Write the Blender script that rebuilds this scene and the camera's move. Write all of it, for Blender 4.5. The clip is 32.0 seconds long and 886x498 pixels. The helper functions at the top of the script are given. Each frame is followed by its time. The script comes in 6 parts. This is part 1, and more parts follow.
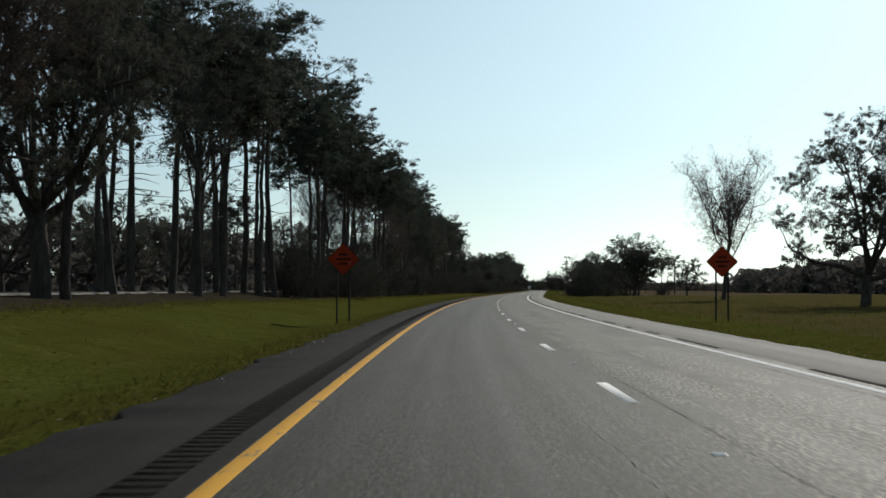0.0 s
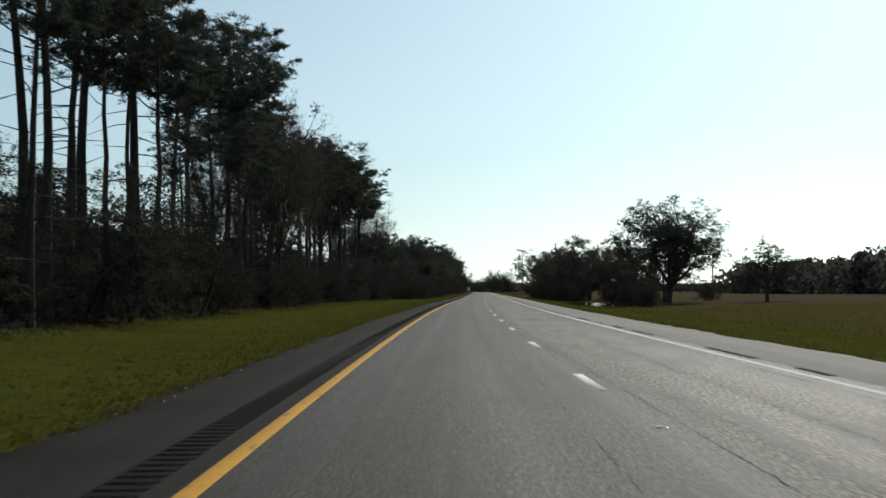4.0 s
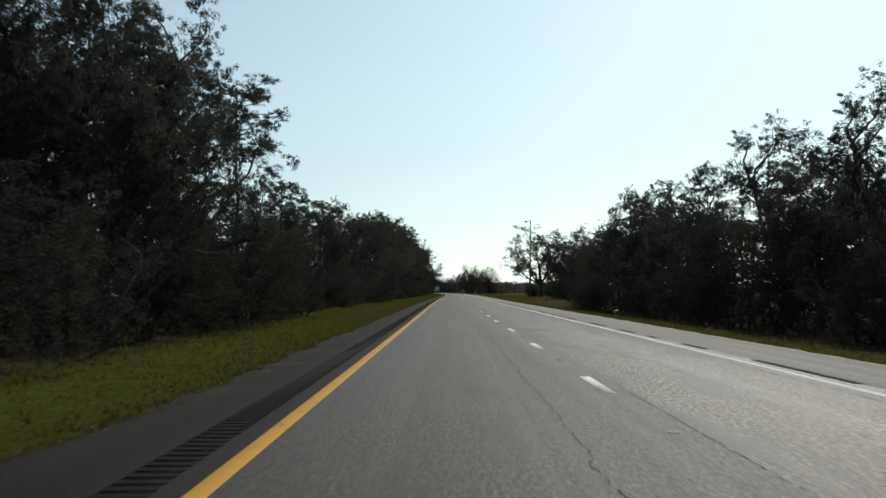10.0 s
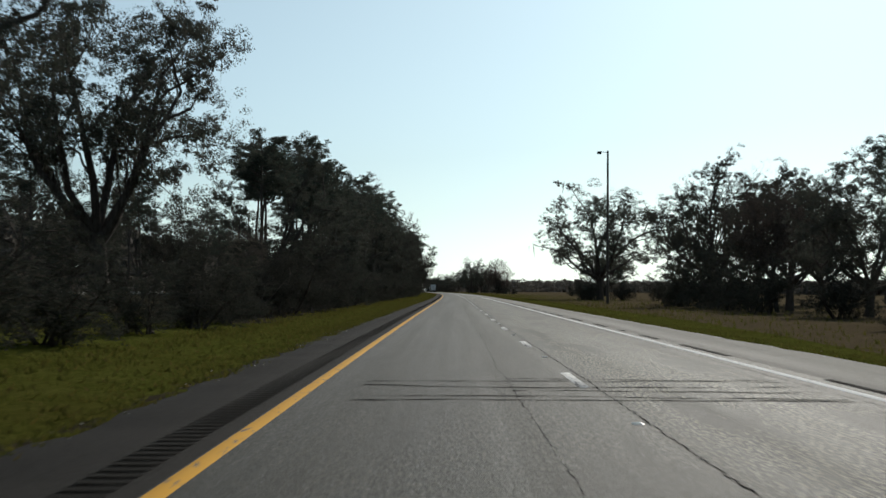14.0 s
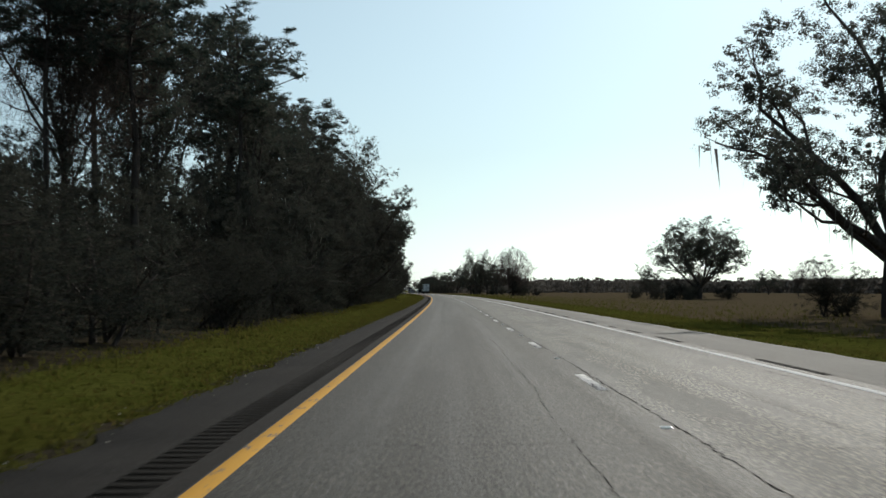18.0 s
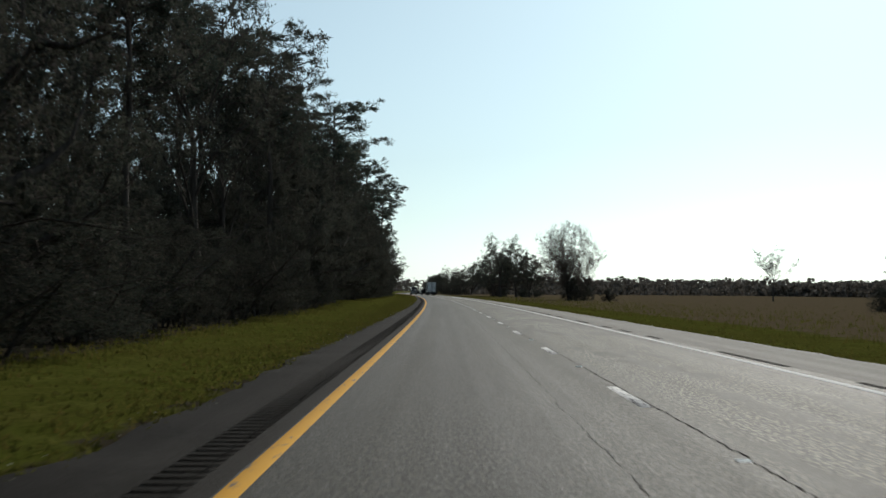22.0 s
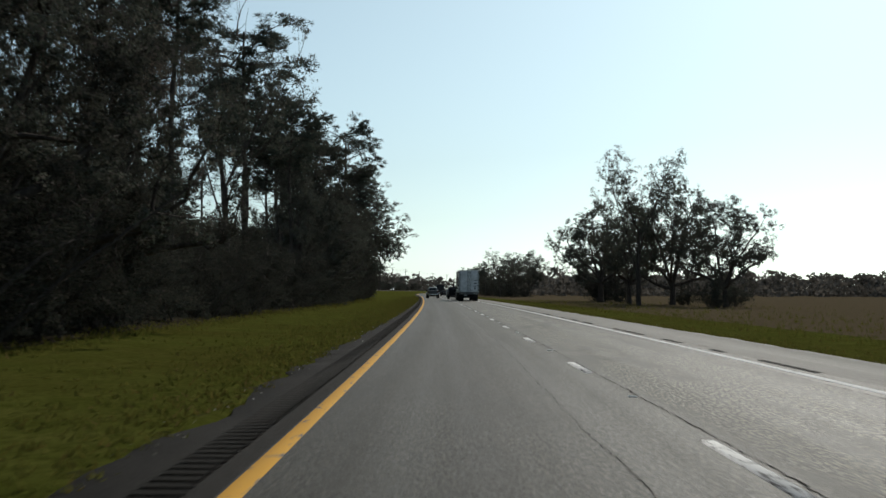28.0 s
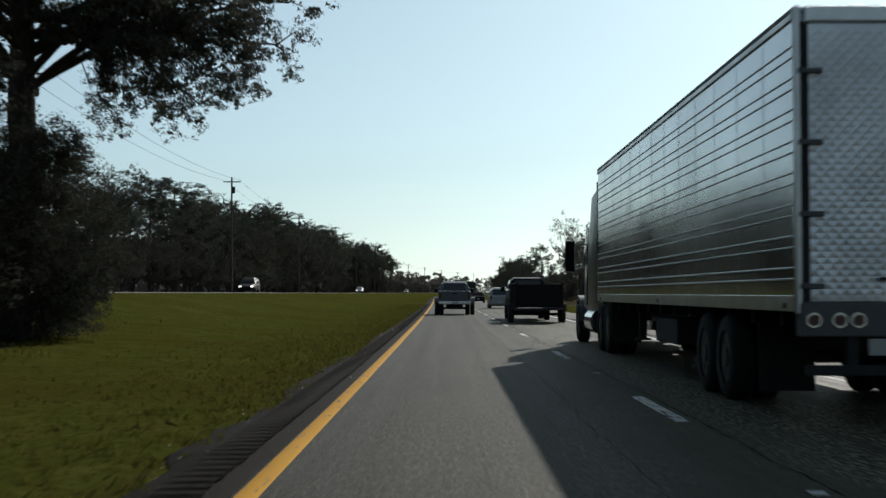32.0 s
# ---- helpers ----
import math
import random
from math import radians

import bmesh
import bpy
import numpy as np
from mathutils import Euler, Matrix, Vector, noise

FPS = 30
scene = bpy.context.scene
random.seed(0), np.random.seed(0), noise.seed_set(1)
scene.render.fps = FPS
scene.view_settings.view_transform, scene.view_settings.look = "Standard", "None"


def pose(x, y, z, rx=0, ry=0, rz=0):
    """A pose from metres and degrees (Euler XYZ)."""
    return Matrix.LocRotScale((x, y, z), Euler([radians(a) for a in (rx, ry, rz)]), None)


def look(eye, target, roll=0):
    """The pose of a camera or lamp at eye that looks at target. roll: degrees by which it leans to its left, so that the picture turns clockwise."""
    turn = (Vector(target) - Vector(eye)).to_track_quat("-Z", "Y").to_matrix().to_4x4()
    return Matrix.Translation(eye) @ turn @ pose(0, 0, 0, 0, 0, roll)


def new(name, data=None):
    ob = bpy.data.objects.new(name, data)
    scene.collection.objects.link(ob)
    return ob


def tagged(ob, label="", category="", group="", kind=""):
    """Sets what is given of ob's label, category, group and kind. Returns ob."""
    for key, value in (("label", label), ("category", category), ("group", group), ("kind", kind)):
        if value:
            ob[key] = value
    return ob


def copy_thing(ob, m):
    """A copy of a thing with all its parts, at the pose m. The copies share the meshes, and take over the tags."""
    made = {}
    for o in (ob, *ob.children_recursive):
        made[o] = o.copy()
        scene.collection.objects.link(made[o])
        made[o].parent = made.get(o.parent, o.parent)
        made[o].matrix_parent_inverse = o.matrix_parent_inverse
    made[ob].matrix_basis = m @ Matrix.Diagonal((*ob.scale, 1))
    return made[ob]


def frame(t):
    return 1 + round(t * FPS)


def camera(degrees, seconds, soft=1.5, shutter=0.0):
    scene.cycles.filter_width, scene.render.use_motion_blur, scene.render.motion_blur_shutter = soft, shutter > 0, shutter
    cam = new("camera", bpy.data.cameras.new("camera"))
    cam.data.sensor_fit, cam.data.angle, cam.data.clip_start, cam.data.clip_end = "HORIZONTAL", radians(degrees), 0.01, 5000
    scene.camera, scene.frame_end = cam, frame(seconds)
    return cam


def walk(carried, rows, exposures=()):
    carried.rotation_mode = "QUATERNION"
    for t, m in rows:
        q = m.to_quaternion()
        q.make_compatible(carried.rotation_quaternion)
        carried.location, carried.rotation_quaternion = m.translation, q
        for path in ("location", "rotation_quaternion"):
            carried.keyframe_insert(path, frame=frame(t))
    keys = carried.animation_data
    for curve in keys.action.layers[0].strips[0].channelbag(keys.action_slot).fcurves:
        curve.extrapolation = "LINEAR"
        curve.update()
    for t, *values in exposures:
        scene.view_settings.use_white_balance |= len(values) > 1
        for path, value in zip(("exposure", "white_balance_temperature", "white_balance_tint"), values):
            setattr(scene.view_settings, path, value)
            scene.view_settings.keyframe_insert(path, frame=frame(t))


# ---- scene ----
cam = camera(38.81, 32.0, shutter=0.12)
ROWS = [
    (0.0, -2.092, -11.897, 1.309, 1.8, -0.236, 0.394),
    (0.5, -2.143, 6.443, 1.309, 1.732, -0.277, 0.042),
    (1.0, -2.048, 24.7, 1.309, 1.736, -0.413, -0.466),
    (1.5, -1.854, 42.776, 1.309, 1.744, -0.304, -0.962),
    (2.0, -1.518, 60.727, 1.309, 1.899, -0.07, -1.474),
    (2.5, -0.950, 78.614, 1.309, 1.866, 0.014, -1.797),
    (3.0, -0.244, 96.503, 1.309, 1.926, 0.114, -2.166),
    (3.5, 0.547, 114.443, 1.309, 1.916, 0.152, -2.429),
    (4.0, 1.412, 132.432, 1.309, 1.891, 0.123, -2.664),
    (4.5, 2.359, 150.465, 1.309, 1.884, -0.092, -2.855),
    (6.5, 6.834, 223.403, 1.309, 1.861, -0.422, -3.673),
    (7.0, 8.123, 241.845, 1.309, 1.939, -0.515, -3.871),
    (7.5, 9.483, 260.29, 1.309, 1.902, -0.416, -3.995),
    (8.0, 10.912, 278.596, 1.309, 1.785, -0.429, -4.164),
    (8.5, 12.401, 296.899, 1.309, 1.821, -0.296, -4.231),
    (9.0, 13.899, 315.181, 1.309, 1.924, -0.344, -4.153),
    (9.5, 15.346, 333.44, 1.309, 1.848, -0.276, -4.022),
    (10.0, 16.792, 351.651, 1.309, 1.909, -0.242, -4.027),
    (10.5, 18.200, 369.76, 1.309, 1.727, -0.141, -4.086),
    (11.0, 19.596, 387.817, 1.309, 1.998, -0.155, -4.062),
    (11.5, 20.947, 405.888, 1.309, 1.864, -0.139, -3.982),
    (12.0, 22.301, 423.955, 1.309, 1.94, -0.183, -4.065),
    (12.5, 23.735, 442.096, 1.309, 2.03, -0.157, -3.984),
    (13.0, 25.154, 460.332, 1.309, 1.883, -0.3, -3.993),
    (13.5, 26.535, 478.575, 1.309, 1.931, -0.28, -4.007),
    (14.0, 27.950, 496.808, 1.309, 1.861, -0.331, -4.077),
    (14.5, 29.410, 515.001, 1.309, 1.91, -0.347, -4.11),
    (16.5, 35.025, 588.156, 1.309, 1.888, -0.28, -4.397),
    (17.0, 36.494, 606.448, 1.309, 1.919, -0.186, -4.234),
    (17.5, 37.955, 624.689, 1.309, 1.937, 0.067, -4.123),
    (18.0, 39.406, 643.039, 1.309, 1.899, 0.038, -4.169),
    (18.5, 40.875, 661.492, 1.309, 1.833, 0.248, -4.075),
    (19.0, 42.348, 679.996, 1.309, 1.896, 0.248, -4.084),
    (19.5, 43.789, 698.48, 1.309, 1.977, 0.249, -4.005),
    (20.0, 45.214, 716.925, 1.309, 1.964, 0.096, -3.934),
    (20.5, 46.531, 735.383, 1.309, 1.991, -0.045, -3.838),
    (21.0, 47.829, 753.879, 1.309, 2.038, -0.241, -3.742),
    (21.5, 49.047, 772.46, 1.309, 1.99, -0.326, -3.734),
    (22.0, 50.227, 791.068, 1.309, 1.93, -0.388, -3.636),
    (22.5, 51.457, 809.748, 1.309, 1.951, -0.462, -3.53),
    (23.0, 52.637, 828.428, 1.309, 1.963, -0.438, -3.432),
    (23.5, 53.837, 847.097, 1.309, 2.041, -0.517, -3.336),
    (24.0, 55.003, 865.729, 1.309, 1.918, -0.38, -3.194),
    (24.5, 56.099, 884.113, 1.309, 1.987, -0.268, -3.086),
    (25.0, 57.103, 902.225, 1.309, 2.092, -0.298, -2.848),
    (25.5, 58.053, 920.066, 1.309, 1.985, -0.431, -2.72),
    (26.0, 59.001, 939.194, 1.309, 1.983, -0.415, -2.554),
    (26.5, 59.902, 958.417, 1.309, 1.981, -0.400, -2.392),
    (27.0, 60.760, 977.821, 1.309, 1.979, -0.384, -2.233),
    (27.5, 61.573, 997.395, 1.309, 1.977, -0.368, -2.072),
    (28.0, 62.367, 1016.392, 1.309, 1.920, -0.306, -1.991),
    (28.5, 63.138, 1035.571, 1.309, 1.950, -0.213, -1.847),
    (29.0, 63.866, 1054.651, 1.309, 1.921, -0.251, -1.724),
    (29.5, 64.428, 1073.967, 1.309, 1.924, -0.091, -1.497),
    (30.0, 64.965, 1093.323, 1.309, 1.965, -0.039, -1.309),
    (30.5, 65.384, 1112.463, 1.309, 1.947, 0.081, -1.068),
    (31.0, 65.834, 1131.653, 1.309, 1.945, 0.158, -1.027),
    (31.5, 66.272, 1150.844, 1.309, 1.921, 0.168, -0.933),
    (32.0, 66.661, 1170.036, 1.309, 2.007, 0.115, -0.851),
]
walk(cam, [(t, pose(x, y, z, 90 + pitch, roll, yaw)) for t, x, y, z, pitch, roll, yaw in ROWS], [(0.0, 0.2, 6500, 10), (32.0, 0.2, 6500, 10)])

# ---- light and air ----
SUN_AZ, SUN_EL = 23.4, 30.5
world = bpy.data.worlds.new("sky")
scene.world = world
world.use_nodes = True
wn = world.node_tree
sky = wn.nodes.new("ShaderNodeTexSky")
sky.sky_type = 'NISHITA'
sky.sun_disc = False
sky.sun_elevation = radians(SUN_EL)
sky.sun_rotation = radians(SUN_AZ)
sky.air_density, sky.dust_density, sky.ozone_density = 1.0, 0.8, 2.5
pale = wn.nodes.new("ShaderNodeHueSaturation")
pale.inputs["Saturation"].default_value = 0.45
wn.links.new(sky.outputs[0], pale.inputs["Color"])
tint = wn.nodes.new("ShaderNodeMix")
tint.data_type, tint.blend_type = 'RGBA', 'MULTIPLY'
tint.inputs[0].default_value = 1.0
tint.inputs[7].default_value = (0.81, 1.01, 1.06, 1)
wn.links.new(pale.outputs[0], tint.inputs[6])
wn.links.new(tint.outputs[2], wn.nodes["Background"].inputs[0])
wn.nodes["Background"].inputs[1].default_value = 0.073
sun = new("sun", bpy.data.lights.new("sun", 'SUN'))
sun.data.energy, sun.data.angle, sun.data.color = 2.9, radians(0.53), (1.0, 0.95, 0.87)
sd = Vector((math.sin(radians(SUN_AZ)) * math.cos(radians(SUN_EL)), math.cos(radians(SUN_AZ)) * math.cos(radians(SUN_EL)), math.sin(radians(SUN_EL))))
sun.matrix_world = look(sd * 300, (0, 0, 0))

# ---- the road's line: s metres along, u metres to the right of the lane dashes ----
KAPPA = [-3.2, -4.05, -3.91, -2.82, -2.51, -1.46, 0.56, 0.41, 0.04, -0.55, -0.64, 0.23, 0.61, 0.75, 1.01, 1.3, 1.49, 1.35,
         1.4, 1.35, 0.86, 0.67, 0.6, 0.4, 0.1, -0.3, -0.8, -1.5, -2.1, -2.6, -2.9, -3.0, -3.0, -3.0, -3.0, -3.0, -3.0, -3.0]
GS = np.arange(-400, 3802, 2.0)
kap = np.interp(GS, -50 + 60.0 * np.arange(len(KAPPA)), KAPPA, left=0.0, right=0.0) * 1e-4
TH = np.concatenate([[0], np.cumsum((kap[1:] + kap[:-1]))])
TH -= np.interp(0, GS, TH)
mid = (TH[1:] + TH[:-1]) / 2
RX = np.concatenate([[0], np.cumsum(-np.sin(mid) * 2)])
RY = np.concatenate([[0], np.cumsum(np.cos(mid) * 2)])
RX -= np.interp(0, GS, RX)
RY -= np.interp(0, GS, RY)


def heading(s):
    return float(np.interp(s, GS, TH))


def at(s, u):
    """Plan place of road coordinates; arrays welcome."""
    a = np.interp(s, GS, TH)
    return np.interp(s, GS, RX) + u * np.cos(a), np.interp(s, GS, RY) + u * np.sin(a)


LEFT_U = [-1400, -60, -40, -32, -29.5, -20.5, -17, -13, -9, -6.5, -5.2]
LEFT_Z = [0.3, 0.5, 0.75, 0.9, 0.95, 0.95, 0.6, 0.12, -0.05, -0.08, -0.047]
RIGHT_U = [5.9, 7, 9, 12, 16, 25, 40, 70, 150, 1400]
FIELD_Z = [-0.05, -0.12, -0.3, -0.35, -0.2, 0.0, 0.15, 0.5, 0.8, 0.3]
OPEN_Z = [-0.05, -0.12, -0.25, -0.3, -0.25, -0.3, -0.35, -0.3, -0.2, 0.2]
WET_Z = [-0.05, -0.12, -0.4, -0.85, -1.15, -1.1, -0.6, -0.2, 0.2, 0.3]


def inner_edge(s):
    """Where the inner shoulder's pavement ends under the grass."""
    return np.interp(s, [-60, 260, 400, 800, 950, 1050, 1180], [-5.62, -5.62, -5.32, -5.25, -5.0, -4.8, -4.52])


def bank(s, u):
    """How much higher the opposite carriageway lies past the wood's end."""
    return 0.4 * np.clip((s - 1150) / 70, 0, 1) * np.clip((-8.5 - u) / 10, 0, 1) * np.clip((u + 90) / 40, 0, 1)


def ground_z(s, u):
    """Height of the ground beside the road."""
    s, u = np.asarray(s, float), np.asarray(u, float)
    wet = np.clip((s - 240) / 50, 0, 1) * np.clip((560 - s) / 40, 0, 1)
    field = np.clip((300 - s) / 60, 0, 1) * (1 - wet)
    right = wet * np.interp(u, RIGHT_U, WET_Z) + field * np.interp(u, RIGHT_U, FIELD_Z) + (1 - wet - field) * np.interp(u, RIGHT_U, OPEN_Z)
    left = np.interp(u, LEFT_U, LEFT_Z) - 0.5 * np.exp(-((u + 9.3) / 2.4) ** 2) * np.clip((130 - s) / 40, 0, 1)
    z = np.where(u < 0, left + bank(s, u), right)
    bump = 0.05 * np.sin(s * 0.31 + u * 0.7) * np.sin(s * 0.113 - u * 0.41) * np.clip((np.abs(u) - 7) / 4, 0, 1) * (1 - ((u < -19.5) & (u > -30)))
    return np.where((u > inner_edge(s) + 0.12) & (u < 5.8), -0.16, z + bump)


# ---- materials ----
def material(name, rough=0.8, metal=0.0, spec=0.5):
    m = bpy.data.materials.new(name)
    m.use_nodes = True
    nt = m.node_tree
    b = nt.nodes["Principled BSDF"]
    b.inputs["Roughness"].default_value = rough
    b.inputs["Metallic"].default_value = metal
    b.inputs["Specular IOR Level"].default_value = spec
    return m, nt, b


def ramp(nt, fac, stops):
    r = nt.nodes.new("ShaderNodeValToRGB")
    el = r.color_ramp.elements
    while len(el) < len(stops):
        el.new(0.5)
    for e, (p, c) in zip(el, stops):
        e.position = p
        e.color = (*c, 1)
    nt.links.new(fac, r.inputs[0])
    return r.outputs[0]


def noise_tex(nt, vec, scale, detail=4, rough=0.55):
    n = nt.nodes.new("ShaderNodeTexNoise")
    n.inputs["Scale"].default_value, n.inputs["Detail"].default_value, n.inputs["Roughness"].default_value = scale, detail, rough
    if vec is not None:
        nt.links.new(vec, n.inputs["Vector"])
    return n.outputs["Fac"]


def mix(nt, fac, a, b, mode='MIX'):
    n = nt.nodes.new("ShaderNodeMix")
    n.data_type, n.blend_type = 'RGBA', mode
    for key, v in ((0, fac), (6, a), (7, b)):
        if hasattr(v, "links"):
            nt.links.new(v, n.inputs[key])
        else:
            n.inputs[key].default_value = v if key == 0 else (*v, 1)
    return n.outputs[2]


def scaled(nt, vec, sc):
    n = nt.nodes.new("ShaderNodeVectorMath")
    n.operation = 'MULTIPLY'
    nt.links.new(vec, n.inputs[0])
    n.inputs[1].default_value = sc
    return n.outputs[0]


def bump(nt, b, height, strength, dist):
    n = nt.nodes.new("ShaderNodeBump")
    n.inputs["Strength"].default_value, n.inputs["Distance"].default_value = strength, dist
    nt.links.new(height, n.inputs["Height"])
    nt.links.new(n.outputs[0], b.inputs["Normal"])


def where(nt, kind="Object"):
    if kind == "Position":
        return nt.nodes.new("ShaderNodeNewGeometry").outputs["Position"]
    return nt.nodes.new("ShaderNodeTexCoord").outputs[kind]


def math_node(nt, op, a, b):
    n = nt.nodes.new("ShaderNodeMath")
    n.operation = op
    for key, v in enumerate((a, b)):
        if hasattr(v, "links"):
            nt.links.new(v, n.inputs[key])
        else:
            n.inputs[key].default_value = v
    return n.outputs[0]


def plain(name, col, rough=0.6, metal=0.0, vary=0.12, scale=6.0, spec=0.5, grain=0.0):
    """A surface of one colour with soft stains and, where asked, a grain."""
    m, nt, b = material(name, rough, metal, spec)
    v = where(nt)
    f = noise_tex(nt, v, scale, 5)
    lo, hi = [c * (1 - vary) for c in col], [min(1, c * (1 + vary)) for c in col]
    nt.links.new(ramp(nt, f, [(0.3, lo), (0.7, hi)]), b.inputs["Base Color"])
    r = noise_tex(nt, v, scale * 0.4, 3)
    nt.links.new(math_node(nt, 'ADD', math_node(nt, 'MULTIPLY', math_node(nt, 'SUBTRACT', r, 0.5), 0.25), rough), b.inputs["Roughness"])
    if grain:
        bump(nt, b, noise_tex(nt, v, scale * 25, 3), grain, 0.01)
    return m


def asphalt(name, dark, light, rough, speck=0.5, gloss=0.08, glint=0.06, ravel_sparkle=0.0):
    """Worn asphalt: stone grain, wheel-track streaks along the road and broad stains. UV holds u and s in metres."""
    m, nt, b = material(name, rough, 0, gloss)
    uv = where(nt, "UV")
    grain = noise_tex(nt, uv, 38, 3, 0.7)
    streak = noise_tex(nt, scaled(nt, uv, (1.6, 0.012, 1)), 1.0, 5, 0.6)
    stain = noise_tex(nt, scaled(nt, uv, (0.35, 0.05, 1)), 1.0, 5)
    clot = noise_tex(nt, uv, 7.5, 5, 0.75)
    col = ramp(nt, streak, [(0.3, dark), (0.7, light)])
    col = mix(nt, math_node(nt, 'MULTIPLY', stain, 0.45), col, [c * 0.62 for c in dark])
    col = mix(nt, 0.26, col, ramp(nt, grain, [(0.35, [c * 0.4 for c in dark]), (0.7, [min(1, c * 1.9) for c in light])]))
    col = mix(nt, 0.5, col, ramp(nt, clot, [(0.36, (0.34, 0.34, 0.34)), (0.52, (0.5, 0.5, 0.5)), (0.68, (0.7, 0.7, 0.69))]), 'OVERLAY')
    # ravelled patches in the outer lane; their pale flecks paint in sun sparkle
    if ravel_sparkle:
        sx = nt.nodes.new("ShaderNodeSeparateXYZ")
        nt.links.new(uv, sx.inputs[0])
        band = ramp(nt, math_node(nt, 'MULTIPLY', sx.outputs[0], 0.25), [(0.03, (0.2, 0.2, 0.2)), (0.16, (1, 1, 1)), (0.66, (1, 1, 1)), (0.84, (0, 0, 0))])
        patch = ramp(nt, noise_tex(nt, scaled(nt, uv, (0.9, 0.13, 1)), 1.0, 5, 0.7), [(0.42, (0, 0, 0)), (0.5, (1, 1, 1))])
        pits_and_sparkle = ramp(nt, noise_tex(nt, scaled(nt, uv, (1, 0.28, 1)), 27, 3, 0.6), [(0.44, [c * 0.1 for c in dark]), (0.5, [c * 0.7 for c in dark]), (0.58, [c * 4.6 for c in light])])
        col = mix(nt, math_node(nt, 'MULTIPLY', math_node(nt, 'MULTIPLY', band, patch), ravel_sparkle), col, pits_and_sparkle)
        # weaker sun glare on the inner lane, painted darker, with two faintly polished wheel tracks
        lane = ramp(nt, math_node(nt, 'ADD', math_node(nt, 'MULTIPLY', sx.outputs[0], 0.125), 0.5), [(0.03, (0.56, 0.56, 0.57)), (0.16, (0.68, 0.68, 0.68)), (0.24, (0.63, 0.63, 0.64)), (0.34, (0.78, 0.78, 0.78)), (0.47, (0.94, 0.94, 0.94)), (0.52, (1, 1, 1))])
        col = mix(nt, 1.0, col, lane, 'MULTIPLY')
    nt.links.new(col, b.inputs["Base Color"])
    stone = ramp(nt, noise_tex(nt, scaled(nt, uv, (1, 0.45, 1)), 31, 2, 0.5), [(0.6, (0, 0, 0)), (0.68, (1, 1, 1))])
    rr = math_node(nt, 'ADD', math_node(nt, 'MULTIPLY', math_node(nt, 'SUBTRACT', streak, 0.5), -0.25), rough)
    nt.links.new(math_node(nt, 'SUBTRACT', rr, math_node(nt, 'MULTIPLY', stone, glint * 0.8)), b.inputs["Roughness"])
    nt.links.new(math_node(nt, 'ADD', math_node(nt, 'MULTIPLY', stone, glint), gloss), b.inputs["Specular IOR Level"])
    bump(nt, b, math_node(nt, 'ADD', grain, math_node(nt, 'MULTIPLY', clot, 1.3)), speck, 0.014)
    return m


def line_paint(name, col, worn):
    """Thermoplastic road paint, scuffed through to grey in patches."""
    m, nt, b = material(name, 0.9, 0, 0.12)
    uv = where(nt, "UV")
    f = noise_tex(nt, scaled(nt, uv, (9, 2.2, 1)), 1.0, 6, 0.7)
    dirt = noise_tex(nt, scaled(nt, uv, (3, 0.4, 1)), 1.0, 4)
    c = mix(nt, math_node(nt, 'MULTIPLY', dirt, 0.5), col, [x * 0.5 for x in col])
    nt.links.new(mix(nt, ramp(nt, f, [(worn, (1, 1, 1)), (worn + 0.08, (0, 0, 0))]), c, (0.11, 0.105, 0.1)), b.inputs["Base Color"])
    bump(nt, b, noise_tex(nt, uv, 40, 3), 0.3, 0.006)
    return m


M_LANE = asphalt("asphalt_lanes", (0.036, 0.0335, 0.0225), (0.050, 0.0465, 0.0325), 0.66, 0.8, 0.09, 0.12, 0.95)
M_SHOULDER_L = asphalt("asphalt_inner_shoulder", (0.018, 0.0163, 0.014), (0.031, 0.028, 0.0238), 0.95, 0.7, 0.05)
M_SHOULDER_R = asphalt("asphalt_outer_shoulder", (0.10, 0.094, 0.078), (0.145, 0.136, 0.115), 0.8, 0.7, 0.1)
M_GROOVE = asphalt("asphalt_groove", (0.014, 0.0128, 0.011), (0.023, 0.021, 0.018), 1.0, 0.7, 0.03)
M_TAR = plain("crack_tar", (0.018, 0.017, 0.016), 1.0, 0, 0.2, 3, 0.0)
M_YELLOW = line_paint("paint_yellow", (0.64, 0.325, 0.032), 0.35)
M_WHITE = line_paint("paint_white", (0.78, 0.77, 0.74), 0.33)
M_WHITE_WORN = line_paint("paint_white_worn", (0.7, 0.69, 0.66), 0.4)

def see_through(nt, b, colour, share):
    """Lets light pass through thin leaves."""
    t = nt.nodes.new("ShaderNodeBsdfTranslucent")
    nt.links.new(colour, t.inputs["Color"])
    mx = nt.nodes.new("ShaderNodeMixShader")
    mx.inputs[0].default_value = share
    nt.links.new(b.outputs[0], mx.inputs[1])
    nt.links.new(t.outputs[0], mx.inputs[2])
    nt.links.new(mx.outputs[0], nt.nodes["Material Output"].inputs["Surface"])


